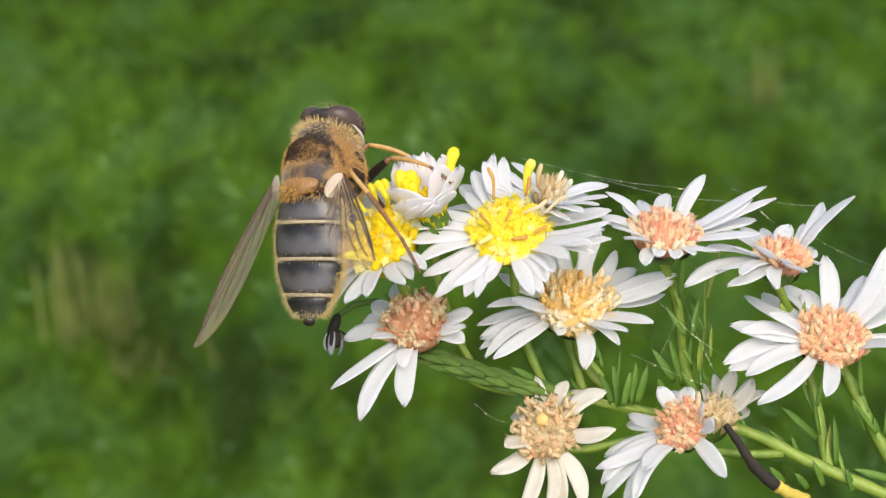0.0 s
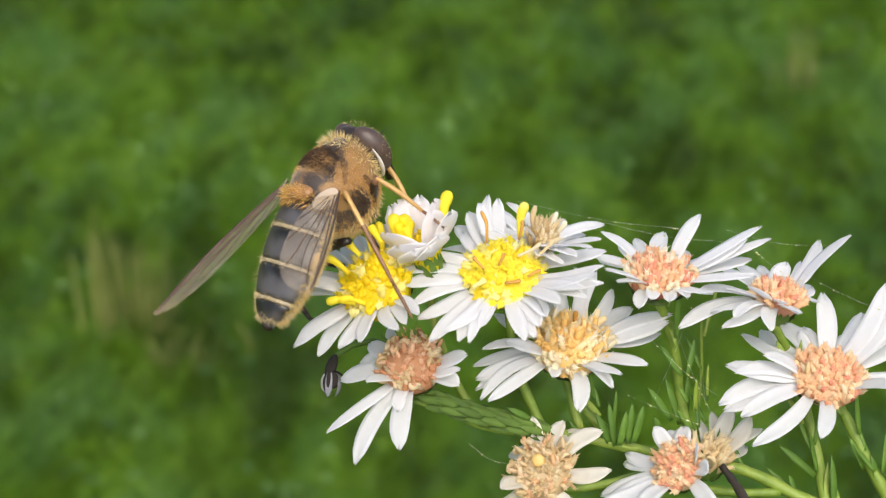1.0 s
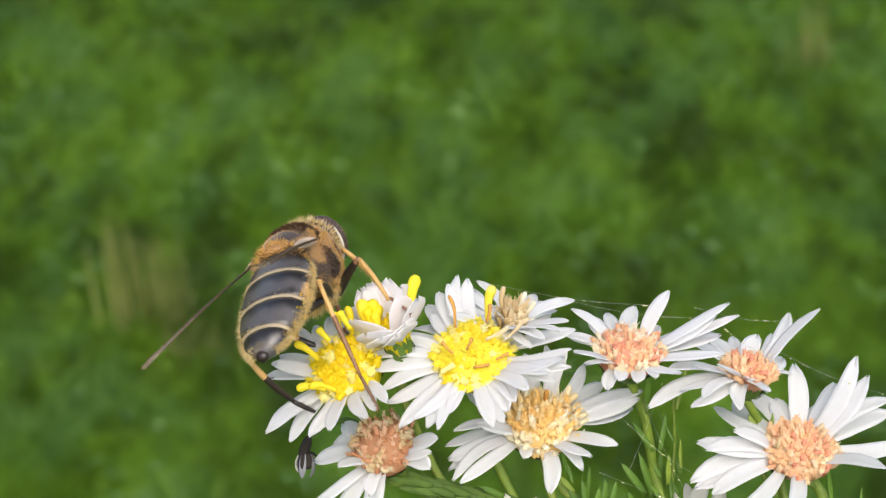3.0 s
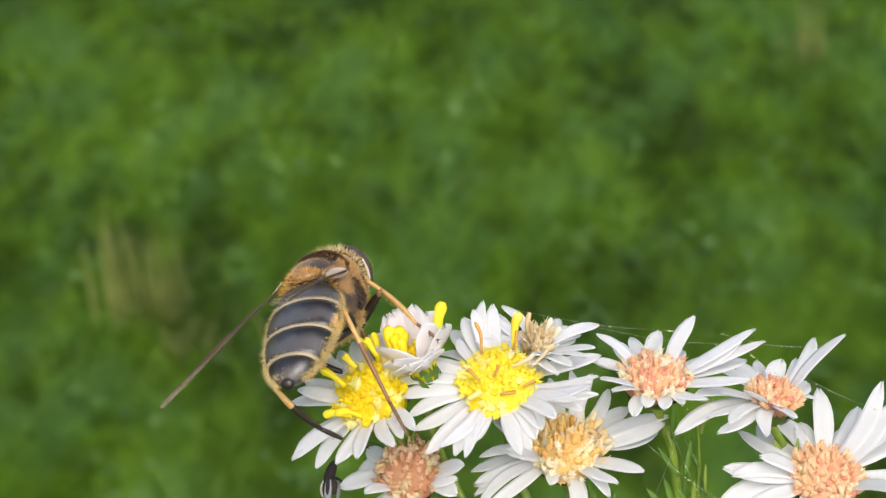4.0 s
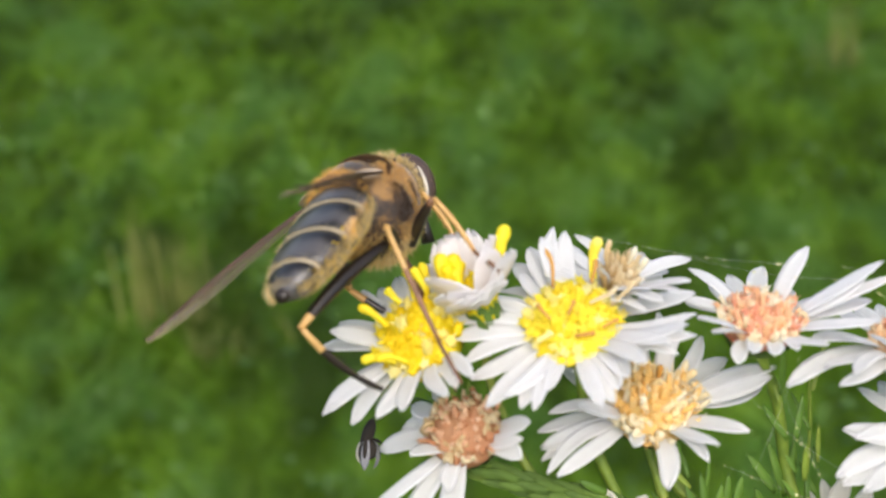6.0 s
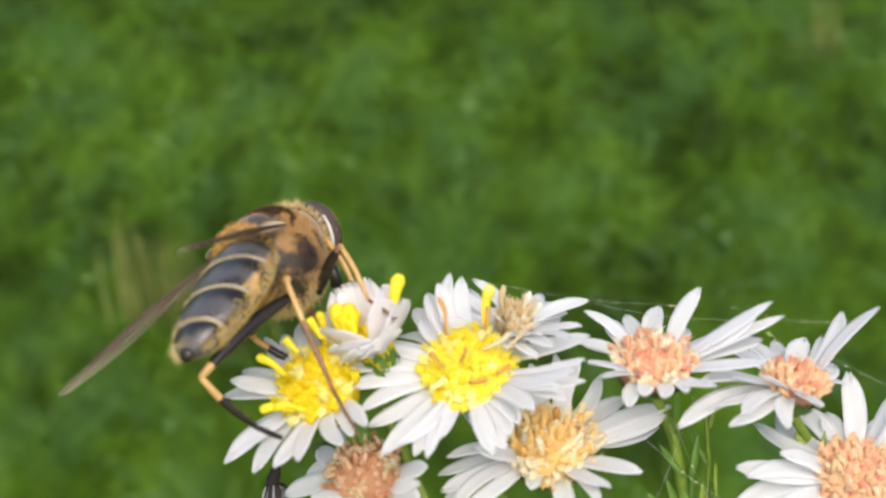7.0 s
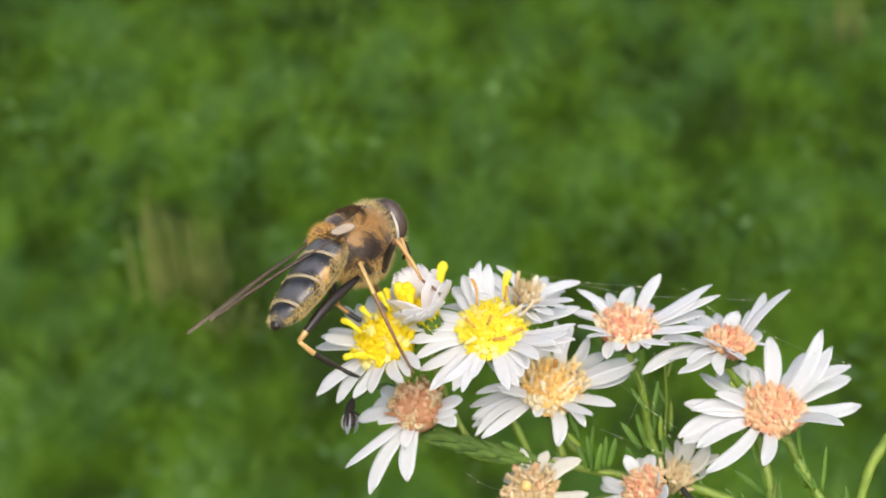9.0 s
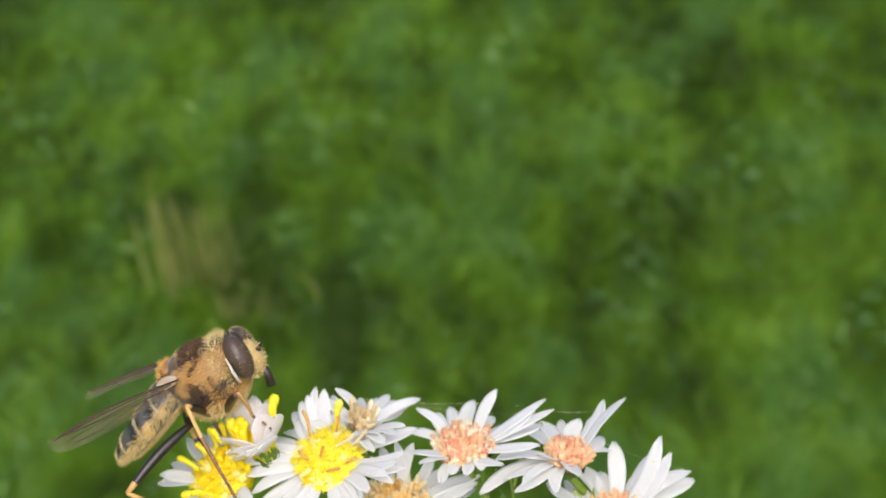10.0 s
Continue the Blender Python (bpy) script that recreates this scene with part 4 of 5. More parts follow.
def tergite_colour(side):
    """Glossy plates with black fore edges and sky sheen painted grey-brown across their middles, golden flanks with
    dark spots, tan beneath; side is where the gold begins.
    """
    def colour(n, l, x, y, z, fine, broad):
        wave = calc(n, l, "ADD", calc(n, l, "MULTIPLY", x, -0.45), calc(n, l, "MULTIPLY", calc(n, l, "SUBTRACT", broad, 0.5), 0.8))
        # the grey mid-plate tone is sky reflection put into the base colour
        dark = mix(n, l, step(n, l, wave, 0.12, 0.5), (0.009, 0.007, 0.006), (0.082, 0.075, 0.074))
        dark = mix(n, l, step(n, l, wave, 0.66, 0.86), dark, (0.014, 0.011, 0.009))
        wob = calc(n, l, "ADD", calc(n, l, "ABSOLUTE", y), calc(n, l, "MULTIPLY", calc(n, l, "SUBTRACT", broad, 0.5), 1.1))
        along = calc(n, l, "POWER", calc(n, l, "DIVIDE", calc(n, l, "ADD", x, 0.85), 0.62), 2.0)
        across = calc(n, l, "POWER", calc(n, l, "DIVIDE", calc(n, l, "ADD", z, 0.3), 0.42), 2.0)
        spots = step(n, l, calc(n, l, "ADD", calc(n, l, "ADD", along, across), calc(n, l, "MULTIPLY", broad, 0.8)), 1.5, 1.15)
        gold = mix(n, l, spots, mix(n, l, fine, (0.56, 0.30, 0.08), (0.78, 0.52, 0.22)), (0.05, 0.026, 0.013))
        c = mix(n, l, step(n, l, wob, side, side + 0.25), dark, gold)
        under = step(n, l, calc(n, l, "ADD", z, calc(n, l, "MULTIPLY", broad, 0.9)), -0.25, -0.6)
        tan = mix(n, l, step(n, l, fine, 0.66, 0.74), mix(n, l, broad, (0.46, 0.31, 0.12), (0.68, 0.52, 0.28)), (0.04, 0.026, 0.018))
        return mix(n, l, under, c, tan)
    return colour


def thorax_colour(n, l, x, y, z, fine, broad):
    patch = step(n, l, broad, 0.44, 0.56)
    return mix(n, l, patch, (0.03, 0.018, 0.011), (0.26, 0.14, 0.04))


TERGITE = fly_material("abdomen_plates", tergite_colour(2.4), 0.4, coat=0.35)
TERGITE_FRONT = fly_material("front_abdomen_plates", tergite_colour(2.02), 0.4, coat=0.35)
THORAX = fly_material("thorax_skin", thorax_colour, 0.6, sheen=0.3)
BAND = grained("abdomen_band", [(0.3, (0.27, 0.22, 0.14)), (0.7, (0.43, 0.36, 0.25))], 1800, 0.55, 400)
SCUTE = grained("scutellum", [(0.3, (0.22, 0.11, 0.035)), (0.7, (0.40, 0.23, 0.09))], 1500, 0.45, 400)
EYE = grained("fly_eye", [(0.3, (0.03, 0.018, 0.013)), (0.7, (0.08, 0.05, 0.036))], 6000, 0.42, 500, 0.4, 0.02)
RIM = grained("eye_rim", [(0.3, (0.42, 0.39, 0.33)), (0.7, (0.66, 0.63, 0.56))], 1500, 0.6, 400)
FACE = grained("fly_face", [(0.3, (0.26, 0.17, 0.06)), (0.7, (0.50, 0.36, 0.15))], 1800, 0.7, 500, 0.5)
BLACK = grained("black_chitin", [(0.3, (0.008, 0.006, 0.005)), (0.7, (0.03, 0.02, 0.014))], 1500, 0.35, 400)
TAN = grained("leg_tan", [(0.3, (0.40, 0.22, 0.06)), (0.7, (0.60, 0.38, 0.14))], 1500, 0.45, 400)
RED = grained("leg_russet", [(0.3, (0.10, 0.045, 0.02)), (0.7, (0.26, 0.13, 0.06))], 1500, 0.5, 400)
FUR = islands("fly_fur", [(0.0, (0.48, 0.24, 0.045)), (0.5, (0.74, 0.44, 0.11)), (1.0, (0.89, 0.66, 0.28))], 0.6, 0.4)
FUR_DARK = islands("fly_fur_dark", [(0.0, (0.02, 0.012, 0.008)), (0.7, (0.10, 0.055, 0.025)), (1.0, (0.28, 0.15, 0.05))], 0.6, 0.2)
FUR_PALE = islands("fly_fur_pale", [(0.0, (0.58, 0.42, 0.14)), (0.6, (0.76, 0.60, 0.28)), (1.0, (0.85, 0.75, 0.48))], 0.6, 0.35)
VEIN = grained("wing_vein", [(0.3, (0.04, 0.02, 0.01)), (0.7, (0.10, 0.055, 0.03))], 1500, 0.5, 400)


def membrane(name, body):
    """Clear wing skin; body is how much of it is skin and not clear."""
    m, n, l, b = material(name)
    vec = coords(n, l, 1)
    l.new(ramp(n, l, noise_tex(n, l, vec, 600, 3), [(0.3, (0.50, 0.38, 0.26)), (0.7, (0.68, 0.56, 0.43))]), b.inputs["Base Color"])
    b.inputs["Roughness"].default_value = 0.22
    bump(n, l, b, noise_tex(n, l, vec, 1400, 2), 0.5, 0.08 * MM)
    tr = n.new("ShaderNodeBsdfTransparent")
    tr.inputs["Color"].default_value = (0.96, 0.95, 0.91, 1)
    ms = n.new("ShaderNodeMixShader")
    ms.inputs[0].default_value = body
    l.new(tr.outputs[0], ms.inputs[1])
    l.new(b.outputs[0], ms.inputs[2])
    l.new(ms.outputs[0], n["Material Output"].inputs["Surface"])
    return m


WING = membrane("wing_membrane", 0.13)
LOBE = membrane("wing_lobe", 0.5)


def hairs(rng, count, where, length, width=0.035):
    """Short tapered hairs; where() gives a root and a way in millimetres."""
    verts, faces = [], []
    for _ in range(count):
        p, d = where(rng)
        d = (d.normalized() + Vector((rng.uniform(-1, 1), rng.uniform(-1, 1), rng.uniform(-1, 1))) * 0.35).normalized()
        s = d.cross(Vector((rng.uniform(-1, 1), rng.uniform(-1, 1), rng.uniform(-1, 1)))).normalized() * width
        ln = length * rng.uniform(0.5, 1.25)
        i = len(verts)
        q = p + d * ln * 0.5
        verts += [(p - s) * MM, (p + s) * MM, (q + s * 0.7) * MM, (q - s * 0.7) * MM, (p + d * ln) * MM]
        faces += [(i, i + 1, i + 2, i + 3), (i + 3, i + 2, i + 4)]
    return verts, faces


def fur(name, data, mat, parent, label):
    me = bpy.data.meshes.new(name)
    me.from_pydata([tuple(v) for v in data[0]], [], data[1])
    me.materials.append(mat)
    ob = new(name, me)
    ob.parent = parent
    return tagged(ob, label, kind="stuff")


def shell(centre, radii, lo=-1.0, hi=1.0):
    """Roots spread over an ellipsoid, between two heights of it."""
    def pick(rng):
        while True:
            v = Vector((rng.gauss(0, 1), rng.gauss(0, 1), rng.gauss(0, 1))).normalized()
            if lo <= v.z <= hi:
                break
        p = Vector(centre) + Vector([a * r for a, r in zip(v, radii)])
        return p, Vector([a / r for a, r in zip(v, radii)]) + Vector((-0.25, 0, 0))
    return pick


# the abdomen: length along it, half width and half height, in millimetres; it hangs from the waist
ABDOMEN = [(0.00, 1.6, 1.15), (0.75, 2.0, 1.22), (1.87, 2.25, 1.24), (3.18, 2.25, 1.2), (4.49, 2.08, 1.12), (5.70, 1.7, 0.98), (6.54, 1.3, 0.8), (7.11, 0.86, 0.56), (7.48, 0.25, 0.2)]
DROOP, UNCURL = 31.0, -4.0


def spine(q):
    """The abdomen's middle at a length along it, with the ways forward and up there."""
    x, z, n = -0.2, 0.35, 24
    for i in range(n):
        a = radians(DROOP + UNCURL * (i + 0.5) / n * q / 7.48)
        x, z = x - q / n * math.cos(a), z - q / n * math.sin(a)
    a = radians(DROOP + UNCURL * q / 7.48)
    return Vector((x, 0, z)), Vector((math.cos(a), 0, math.sin(a))), Vector((-math.sin(a), 0, math.cos(a)))


def girth(q):
    for a, b in zip(ABDOMEN, ABDOMEN[1:]):
        if a[0] <= q <= b[0]:
            t = (q - a[0]) / (b[0] - a[0])
            return [u + (v - u) * t for u, v in zip(a[1:], b[1:])]
    return list(ABDOMEN[-1][1:])


def on_belly(q, a, grow=1.0):
    """A point of the abdomen's skin and the way out there; a runs from its side over its back."""
    c, _, up = spine(q)
    w, h = girth(q)
    return c + Vector((0, math.cos(a) * w * grow, 0)) + up * math.sin(a) * h * grow, Vector((0, math.cos(a) / w, 0)) + up * math.sin(a) / h


def plate(q0, q1, swell, steps=6, sides=28):
    """A ring of the abdomen from q0 to q1, in the space of its fore edge; swell gives its bulge at each step."""
    c, ahead, up = spine(q0)
    turn = Matrix((ahead, up.cross(ahead), up)).transposed()
    bm, rings = bmesh.new(), []
    for i in range(steps + 1):
        q = q0 + (q1 - q0) * i / steps
        rings.append([bm.verts.new(turn.transposed() @ (on_belly(q, 2 * math.pi * k / sides, swell(i / steps))[0] - c) * MM) for k in range(sides)])
    for a, b in zip(rings, rings[1:]):
        for k in range(sides):
            bm.faces.new((a[k], a[(k + 1) % sides], b[(k + 1) % sides], b[k]))
    bm.faces.new(rings[0][::-1])
    bm.faces.new(rings[-1])
    return bm, Matrix.Translation(c * MM) @ turn.to_4x4()


def wing_shape(s):
    """Leading and trailing edge of a wing at a fraction of its length, in millimetres."""
    lead = 0.25 * math.sin(math.pi * s) + 0.1
    chord = 3.35 * (s ** 0.42) * (1 - s ** 3.2) ** 0.62 + 0.25 * (1 - s)
    return lead, lead - chord


def make_wing(parent, side):
    span = 11.6
    bm = bmesh.new()
    n, cols = 22, 7
    lay = []
    for t in (0.0, 0.018):
        grid = []
        for i in range(n):
            s = i / (n - 1) * 0.995
            a, b = wing_shape(s)
            grid.append([bm.verts.new((-s * span * MM, side * (-(a + (b - a) * j / (cols - 1))) * MM * -1, (0.12 * math.sin(j * 2.2 + s * 4) * s + t - 0.35 * s * s) * MM)) for j in range(cols)])
        lay.append(grid)
    for k, grid in enumerate(lay):
        for i in range(n - 1):
            for j in range(cols - 1):
                f = (grid[i][j], grid[i + 1][j], grid[i + 1][j + 1], grid[i][j + 1])
                bm.faces.new(f if k else f[::-1])
    wing = part("wing", bm, WING, parent, "clear brownish wing with dark veins")

    def at(s, q, lift=0.02):
        a, b = wing_shape(s)
        return Vector((-s * span, side * (a + (b - a) * q), 0.12 * math.sin(q * 6 * 2.2 + s * 4) * s + lift - 0.35 * s * s)) * MM
    lines = [([(0.0, 0.0), (0.25, 0.0), (0.5, 0.0), (0.75, 0.0), (0.97, 0.1)], 0.10), ([(0.0, 0.1), (0.3, 0.1), (0.6, 0.08), (0.85, 0.08)], 0.06), ([(0.05, 0.2), (0.3, 0.2), (0.55, 0.26), (0.75, 0.28), (0.95, 0.3)], 0.06), ([(0.1, 0.3), (0.35, 0.36), (0.6, 0.45), (0.85, 0.55)], 0.045), ([(0.1, 0.35), (0.35, 0.5), (0.6, 0.68), (0.75, 0.85)], 0.045), ([(0.1, 0.45), (0.3, 0.68), (0.5, 0.95)], 0.04), ([(0.05, 0.5), (0.18, 0.75), (0.3, 0.98)], 0.04), ([(0.42, 0.22), (0.44, 0.4)], 0.035), ([(0.6, 0.45), (0.62, 0.7)], 0.035), ([(0.32, 0.38), (0.34, 0.52)], 0.035)]
    for pts, r in lines:
        bm = bmesh.new()
        p = smooth_path([at(*q) for q in pts], 5)
        tube(bm, p, r * MM * 0.68, 5)
        part("vein", bm, VEIN, wing)
    return wing


def segment(name, mat, parent, length, r0, r1, swell=0.0, second=None, split=0.5, label=""):
    """A leg piece from its joint along +z; second gives its outer part another colour."""
    bm = bmesh.new()
    k = 9
    p = [Vector((0, 0.04 * length * math.sin(math.pi * i / (k - 1)), length * i / (k - 1))) * MM for i in range(k)]
    tube(bm, p, [(r0 + (r1 - r0) * i / (k - 1) + swell * math.sin(math.pi * i / (k - 1))) * MM for i in range(k)], 8)
    rng = random.Random(int(length * 100))
    for i in range(30):
        z, a = rng.uniform(0.1, 1) * length, rng.uniform(0, 6.28)
        d = Vector((math.cos(a), math.sin(a), 0.7)).normalized()
        s = d.orthogonal() * 0.018
        b = Vector((0, 0, z)) + d * r1 * 0.7
        bm.faces.new([bm.verts.new(q * MM) for q in (b - s, b + s, b + d * 0.28)])
    ob = part(name, bm, [mat, second or mat], parent, label)
    for f in ob.data.polygons:
        f.material_index = 1 if second and f.center.z > split * length * MM else 0
    return ob


def make_fly():
    rng = random.Random(21)
    fly = tagged(new("hoverfly"), "drone hoverfly with orange-brown fur feeding on an aster flower", "hoverfly")
    fly.empty_display_size = 0.004
    # thorax
    bm = loft(bmesh.new(), [(-0.8, 0.1, 1.1, 1.15), (-0.4, 0.0, 1.75, 1.8), (0.5, -0.25, 2.2, 2.5), (1.8, -0.35, 2.35, 2.7), (3.0, -0.2, 2.15, 2.4), (3.8, 0.15, 1.7, 1.8), (4.2, 0.35, 1.1, 1.1)], 28)
    part("thorax", bm, THORAX, fly, "dark brown thorax with dull bands")
    bm = ball(bmesh.new(), (-0.35, 0, 1.5), (0.7, 1.1, 0.42), 18, 10)
    part("scutellum", bm, SCUTE, fly, "shiny amber shield plate")
    def patched(gold):
        """Roots on the gold patches of the coat, or on the dark ones between them."""
        pick = shell((1.7, 0, -0.3), (2.55, 2.3, 2.65), -0.75, 1)

        def choose(r):
            while True:
                p, d = pick(r)
                top = p.z > 0.9
                bare = math.exp(-((p.x - 1.6) / 0.8) ** 2) * (1.0 if abs(p.y) < 1.45 else 0.25) + 0.6 * math.exp(-((p.x - 3.2) / 0.32) ** 2) if top else 1.1 * math.exp(-((p.x - 1.2) / 0.55) ** 2 - ((p.z + 0.7) / 0.9) ** 2) + 0.9 * math.exp(-((p.x - 2.6) / 0.3) ** 2 - ((p.z + 0.2) / 0.8) ** 2)
                bare += 0.12 + 0.6 * noise.noise(p * 1.2)
                if (bare < 0.5) == gold:
                    return p, d
        return choose
    fur("thorax_fur", hairs(rng, 17000, patched(True), 0.27, 0.011), FUR, fly, "golden-orange fur on the thorax")
    fur("dark_fur", hairs(rng, 6000, patched(False), 0.24, 0.014), FUR_DARK, fly, "dark brown patches in the fur")
    fur("breast_fur", hairs(rng, 2500, shell((1.7, 0, -0.35), (2.45, 2.15, 2.6), -1, -0.45), 0.6, 0.02), FUR_PALE, fly, "pale yellow fur under the thorax")
    fur("collar_fur", hairs(rng, 2200, shell((3.35, 0, 0.3), (0.85, 2.0, 1.95), -0.6, 1), 0.45, 0.02), FUR_PALE, fly, "pale fur behind the head")
    fur("waist_fur", hairs(rng, 1600, shell((-0.6, 0, 0.25), (0.6, 1.7, 1.6), -0.3, 1), 0.42, 0.02), FUR, fly, "golden fur at the waist")
    dust = bmesh.new()
    for _ in range(60):
        x = min(max(rng.gauss(-4.0, 1.6), -6.3), 3.0)
        a = rng.uniform(-1.1, 0.5)
        at = (on_belly(-x, math.pi - a, 1.07)[0] if x < -0.3 else Vector((x, -math.cos(a) * 2.35, -0.3 + math.sin(a) * 2.75))) * MM
        bmesh.ops.create_icosphere(dust, subdivisions=1, radius=rng.uniform(0.02, 0.055) * MM, matrix=Matrix.Translation(at))
    tagged(part("pollen_dust", dust, YELLOW_DEEP, fly), "yellow pollen grains caught in the fur", kind="stuff")
    # abdomen: four plates with a pale band behind each
    cuts = [0.0, 1.8, 3.95, 6.05, 7.48]
    for k, (a, b) in enumerate(zip(cuts, cuts[1:])):
        bm, m = plate(a, b - 0.1 if k < 3 else b, lambda t: 1.0 + 0.025 * math.sin(math.pi * t) - (0.03 if t == 0 and k else 0))
        part("tergite", bm, TERGITE_FRONT if k < 2 else TERGITE, fly, "glossy black-brown abdomen plate").matrix_basis = m
        if k < 3:
            bm, m = plate(b - 0.16, b + 0.04, lambda t: 1.004 + 0.016 * math.sin(math.pi * t), 3)
            part("band", bm, BAND, fly, "pale yellowish hind band of a plate").matrix_basis = m

    bm = ball(bmesh.new(), spine(7.42)[0], (0.32, 0.42, 0.36), 14, 10)
    part("tail_tip", bm, BLACK, fly, "glossy black tip of the abdomen")

    def flank(r):
        q = r.uniform(0.2, 7.2)
        a = r.gauss(-0.12, 0.2)
        p, d = on_belly(q, a if r.random() < 0.5 else math.pi - a)
        return p, d.normalized() - spine(q)[1] * 0.8

    def crest(r):
        q = r.choice((1.8, 3.95, 6.05, 7.2)) + r.gauss(-0.1, 0.12)
        p, d = on_belly(min(q, 7.4), r.uniform(0.1, math.pi - 0.1))
        return p, d.normalized() - spine(q)[1] * 1.2

    def under(r):
        q = r.uniform(0.1, 6.2)
        p, d = on_belly(q, r.uniform(-2.5, -0.64))
        return p, d.normalized() - spine(q)[1] * 0.9
    fur("back_fringe", hairs(rng, 900, crest, 0.2, 0.011), FUR_PALE, fly, "short pale hairs over the abdomen's back")
    fur("flank_fur", hairs(rng, 3800, flank, 0.42, 0.013), FUR_PALE, fly, "pale fringe along the abdomen's sides")
    fur("belly_fur", hairs(rng, 2600, under, 0.26, 0.014), FUR_PALE, fly, "pale fur under the abdomen")
    # head
    bm = ball(bmesh.new(), (4.45, 0, 0.4), (0.74, 1.9, 1.76), 24, 16)
    head = part("head", bm, BLACK, fly, "broad dark head")
    for s in (-1, 1):
        bm = ball(bmesh.new(), (4.58, s * 0.82, 0.46), (0.86, 1.2, 1.62), 28, 18, Euler((s * 0.1, 0, s * -0.3)).to_matrix())
        part("eye", bm, EYE, head, "large dark brown compound eye")
        bm = bmesh.new()
        pts = [Vector((4.1 - 0.05 * abs(math.sin(a)), s * (1.06 + 0.92 * math.cos(a)), 0.42 + 1.56 * math.sin(a))) * MM for a in [-1.45 + 1.9 * i / 12 for i in range(13)]]
        tube(bm, pts, [0.11 * MM * math.sin(math.pi * (i + 1.2) / 14.5) for i in range(13)], 8)
        part("eye_rim", bm, RIM, head, "whitish rim behind the eye")
        bm = bmesh.new()
        tube(bm, [Vector(q) * MM for q in ((5.4, s * 0.22, 0.35), (5.75, s * 0.3, 0.3), (6.05, s * 0.36, 0.15))], [0.1 * MM, 0.16 * MM, 0.1 * MM], 7)
        tube(bm, [Vector(q) * MM for q in ((5.8, s * 0.36, 0.35), (6.15, s * 0.6, 0.55), (6.4, s * 0.75, 0.65))], [0.03 * MM, 0.025 * MM, 0.01 * MM], 5)
        part("antenna", bm, BLACK, head)
    bm = ball(bmesh.new(), (5.2, 0, -0.25), (0.75, 0.9, 1.35), 18, 14)
    ball(bm, (5.7, 0, -0.55), (0.3, 0.35, 0.4), 12, 8)
    part("face", bm, FACE, head, "pollen-dusted yellowish face")
    bm = bmesh.new()
    tube(bm, [Vector(q) * MM for q in ((5.4, 0, -1.1), (5.55, 0, -1.9), (5.4, 0, -2.6))], [0.38 * MM, 0.3 * MM, 0.36 * MM], 9)
    part("proboscis", bm, BLACK, head, "black mouth tube")
    fur("face_fur", hairs(rng, 500, shell((5.1, 0, -0.25), (0.85, 1.0, 1.35), -1, 1), 0.28, 0.02), FUR_PALE, head, "pale dusting of hairs on the face")
    fur("brow_fur", hairs(rng, 900, shell((4.75, 0, 0.4), (0.95, 1.98, 1.72), -0.9, 1), 0.16, 0.012), FUR_PALE, head, "pale dusting of hairs on the head")
    return fly


fly = make_fly()
FLY_SCALE = 1.06
fly.scale = (FLY_SCALE,) * 3
WINGS = []
for s in (-1, 1):
    w = make_wing(fly, s)
    w.name = "wing"
    WINGS.append((w, Vector((0.5, s * 2.2, 1.05)) * MM))
    bm = ball(bmesh.new(), (-0.3, s * 2.0, 1.2), (0.9, 0.52, 0.07), 14, 8, Euler((s * -0.6, 0, s * 0.3)).to_matrix())
    part("alula", bm, LOBE, fly, "milky little lobe at the wing's root")

# legs: root on the thorax, then a thigh, a shin and a foot, each with its own turn
LEGS = []
for side, root, thigh, shin, foot, ankle, toe, knee, colours in [
    (-1, (2.2, -1.3, -2.6), 3.3, 3.3, 1.6, (-1.24, 94.0, 2.3), (-0.1, 93.8, 1.4), (2.0, 90.0, 4.2), "tan"),
    (-1, (1.0, -1.4, -2.3), 3.3, 6.0, 2.2, (-2.9, 91.3, -2.1), (-1.95, 90.8, -3.8), (-5.6, 88.0, 3.8), "mid"),
    (-1, (-0.2, -1.6, -2.3), 6.4, 3.8, 1.5, (-7.15, 93.0, -3.86), (-6.4, 93.4, -4.3), (-9.9, 90.9, -1.5, -15.0, 104.0, -5.0, -8.4, 97.5, -4.4), "hind"),
    (1, (2.2, 0.8, -1.7), 3.4, 3.2, 1.5, (-2.2, 97.0, 3.0), (-1.4, 97.2, 1.6), (-2.0, 98.0, 7.0), "tan"),
    (1, (0.6, 0.9, -1.7), 2.8, 3.0, 1.8, (-4.2, 98.0, 0.2), (-3.4, 98.2, -1.2), (-6.0, 99.0, 3.0), "mid"),
    (1, (-0.6, 0.9, -1.6), 3.2, 2.6, 1.6, (-5.6, 98.5, -1.2), (-5.2, 98.6, -2.6), (-7.5, 102.0, -3.0), "hind"),
]:
    tan = colours == "tan"
    a = segment("thigh", BLACK, fly, thigh, 0.22, 0.16, 0.1 if colours != "hind" else 0.2, TAN if not tan else RED, 0.82)
    b = segment("shin", TAN, fly, shin, *((0.15, 0.13, 0.07) if colours == "hind" else (0.13, 0.09, 0.04)), TAN if tan else BLACK if colours == "hind" else RED, 0.4, "shin, tan above and dark below" if not tan else "tan shin")
    c = segment("foot", RED if tan else BLACK if colours == "hind" else RED, fly, foot, *((0.13, 0.09, 0.04) if colours == "hind" else (0.1, 0.06, 0.02)))
    LEGS.append((a, b, c, Vector(root) * MM, thigh * MM, shin * MM, ankle, toe, knee))

# ---- movement ----
def fly_pose(place, ahead, up):
    x = Vector(ahead).normalized()
    z = Vector(up)
    z = (z - x * z.dot(x)).normalized()
    m = Matrix((x, z.cross(x), z)).transposed().to_4x4()
    return VIEW @ Matrix.Translation(Vector(place) * MM) @ m


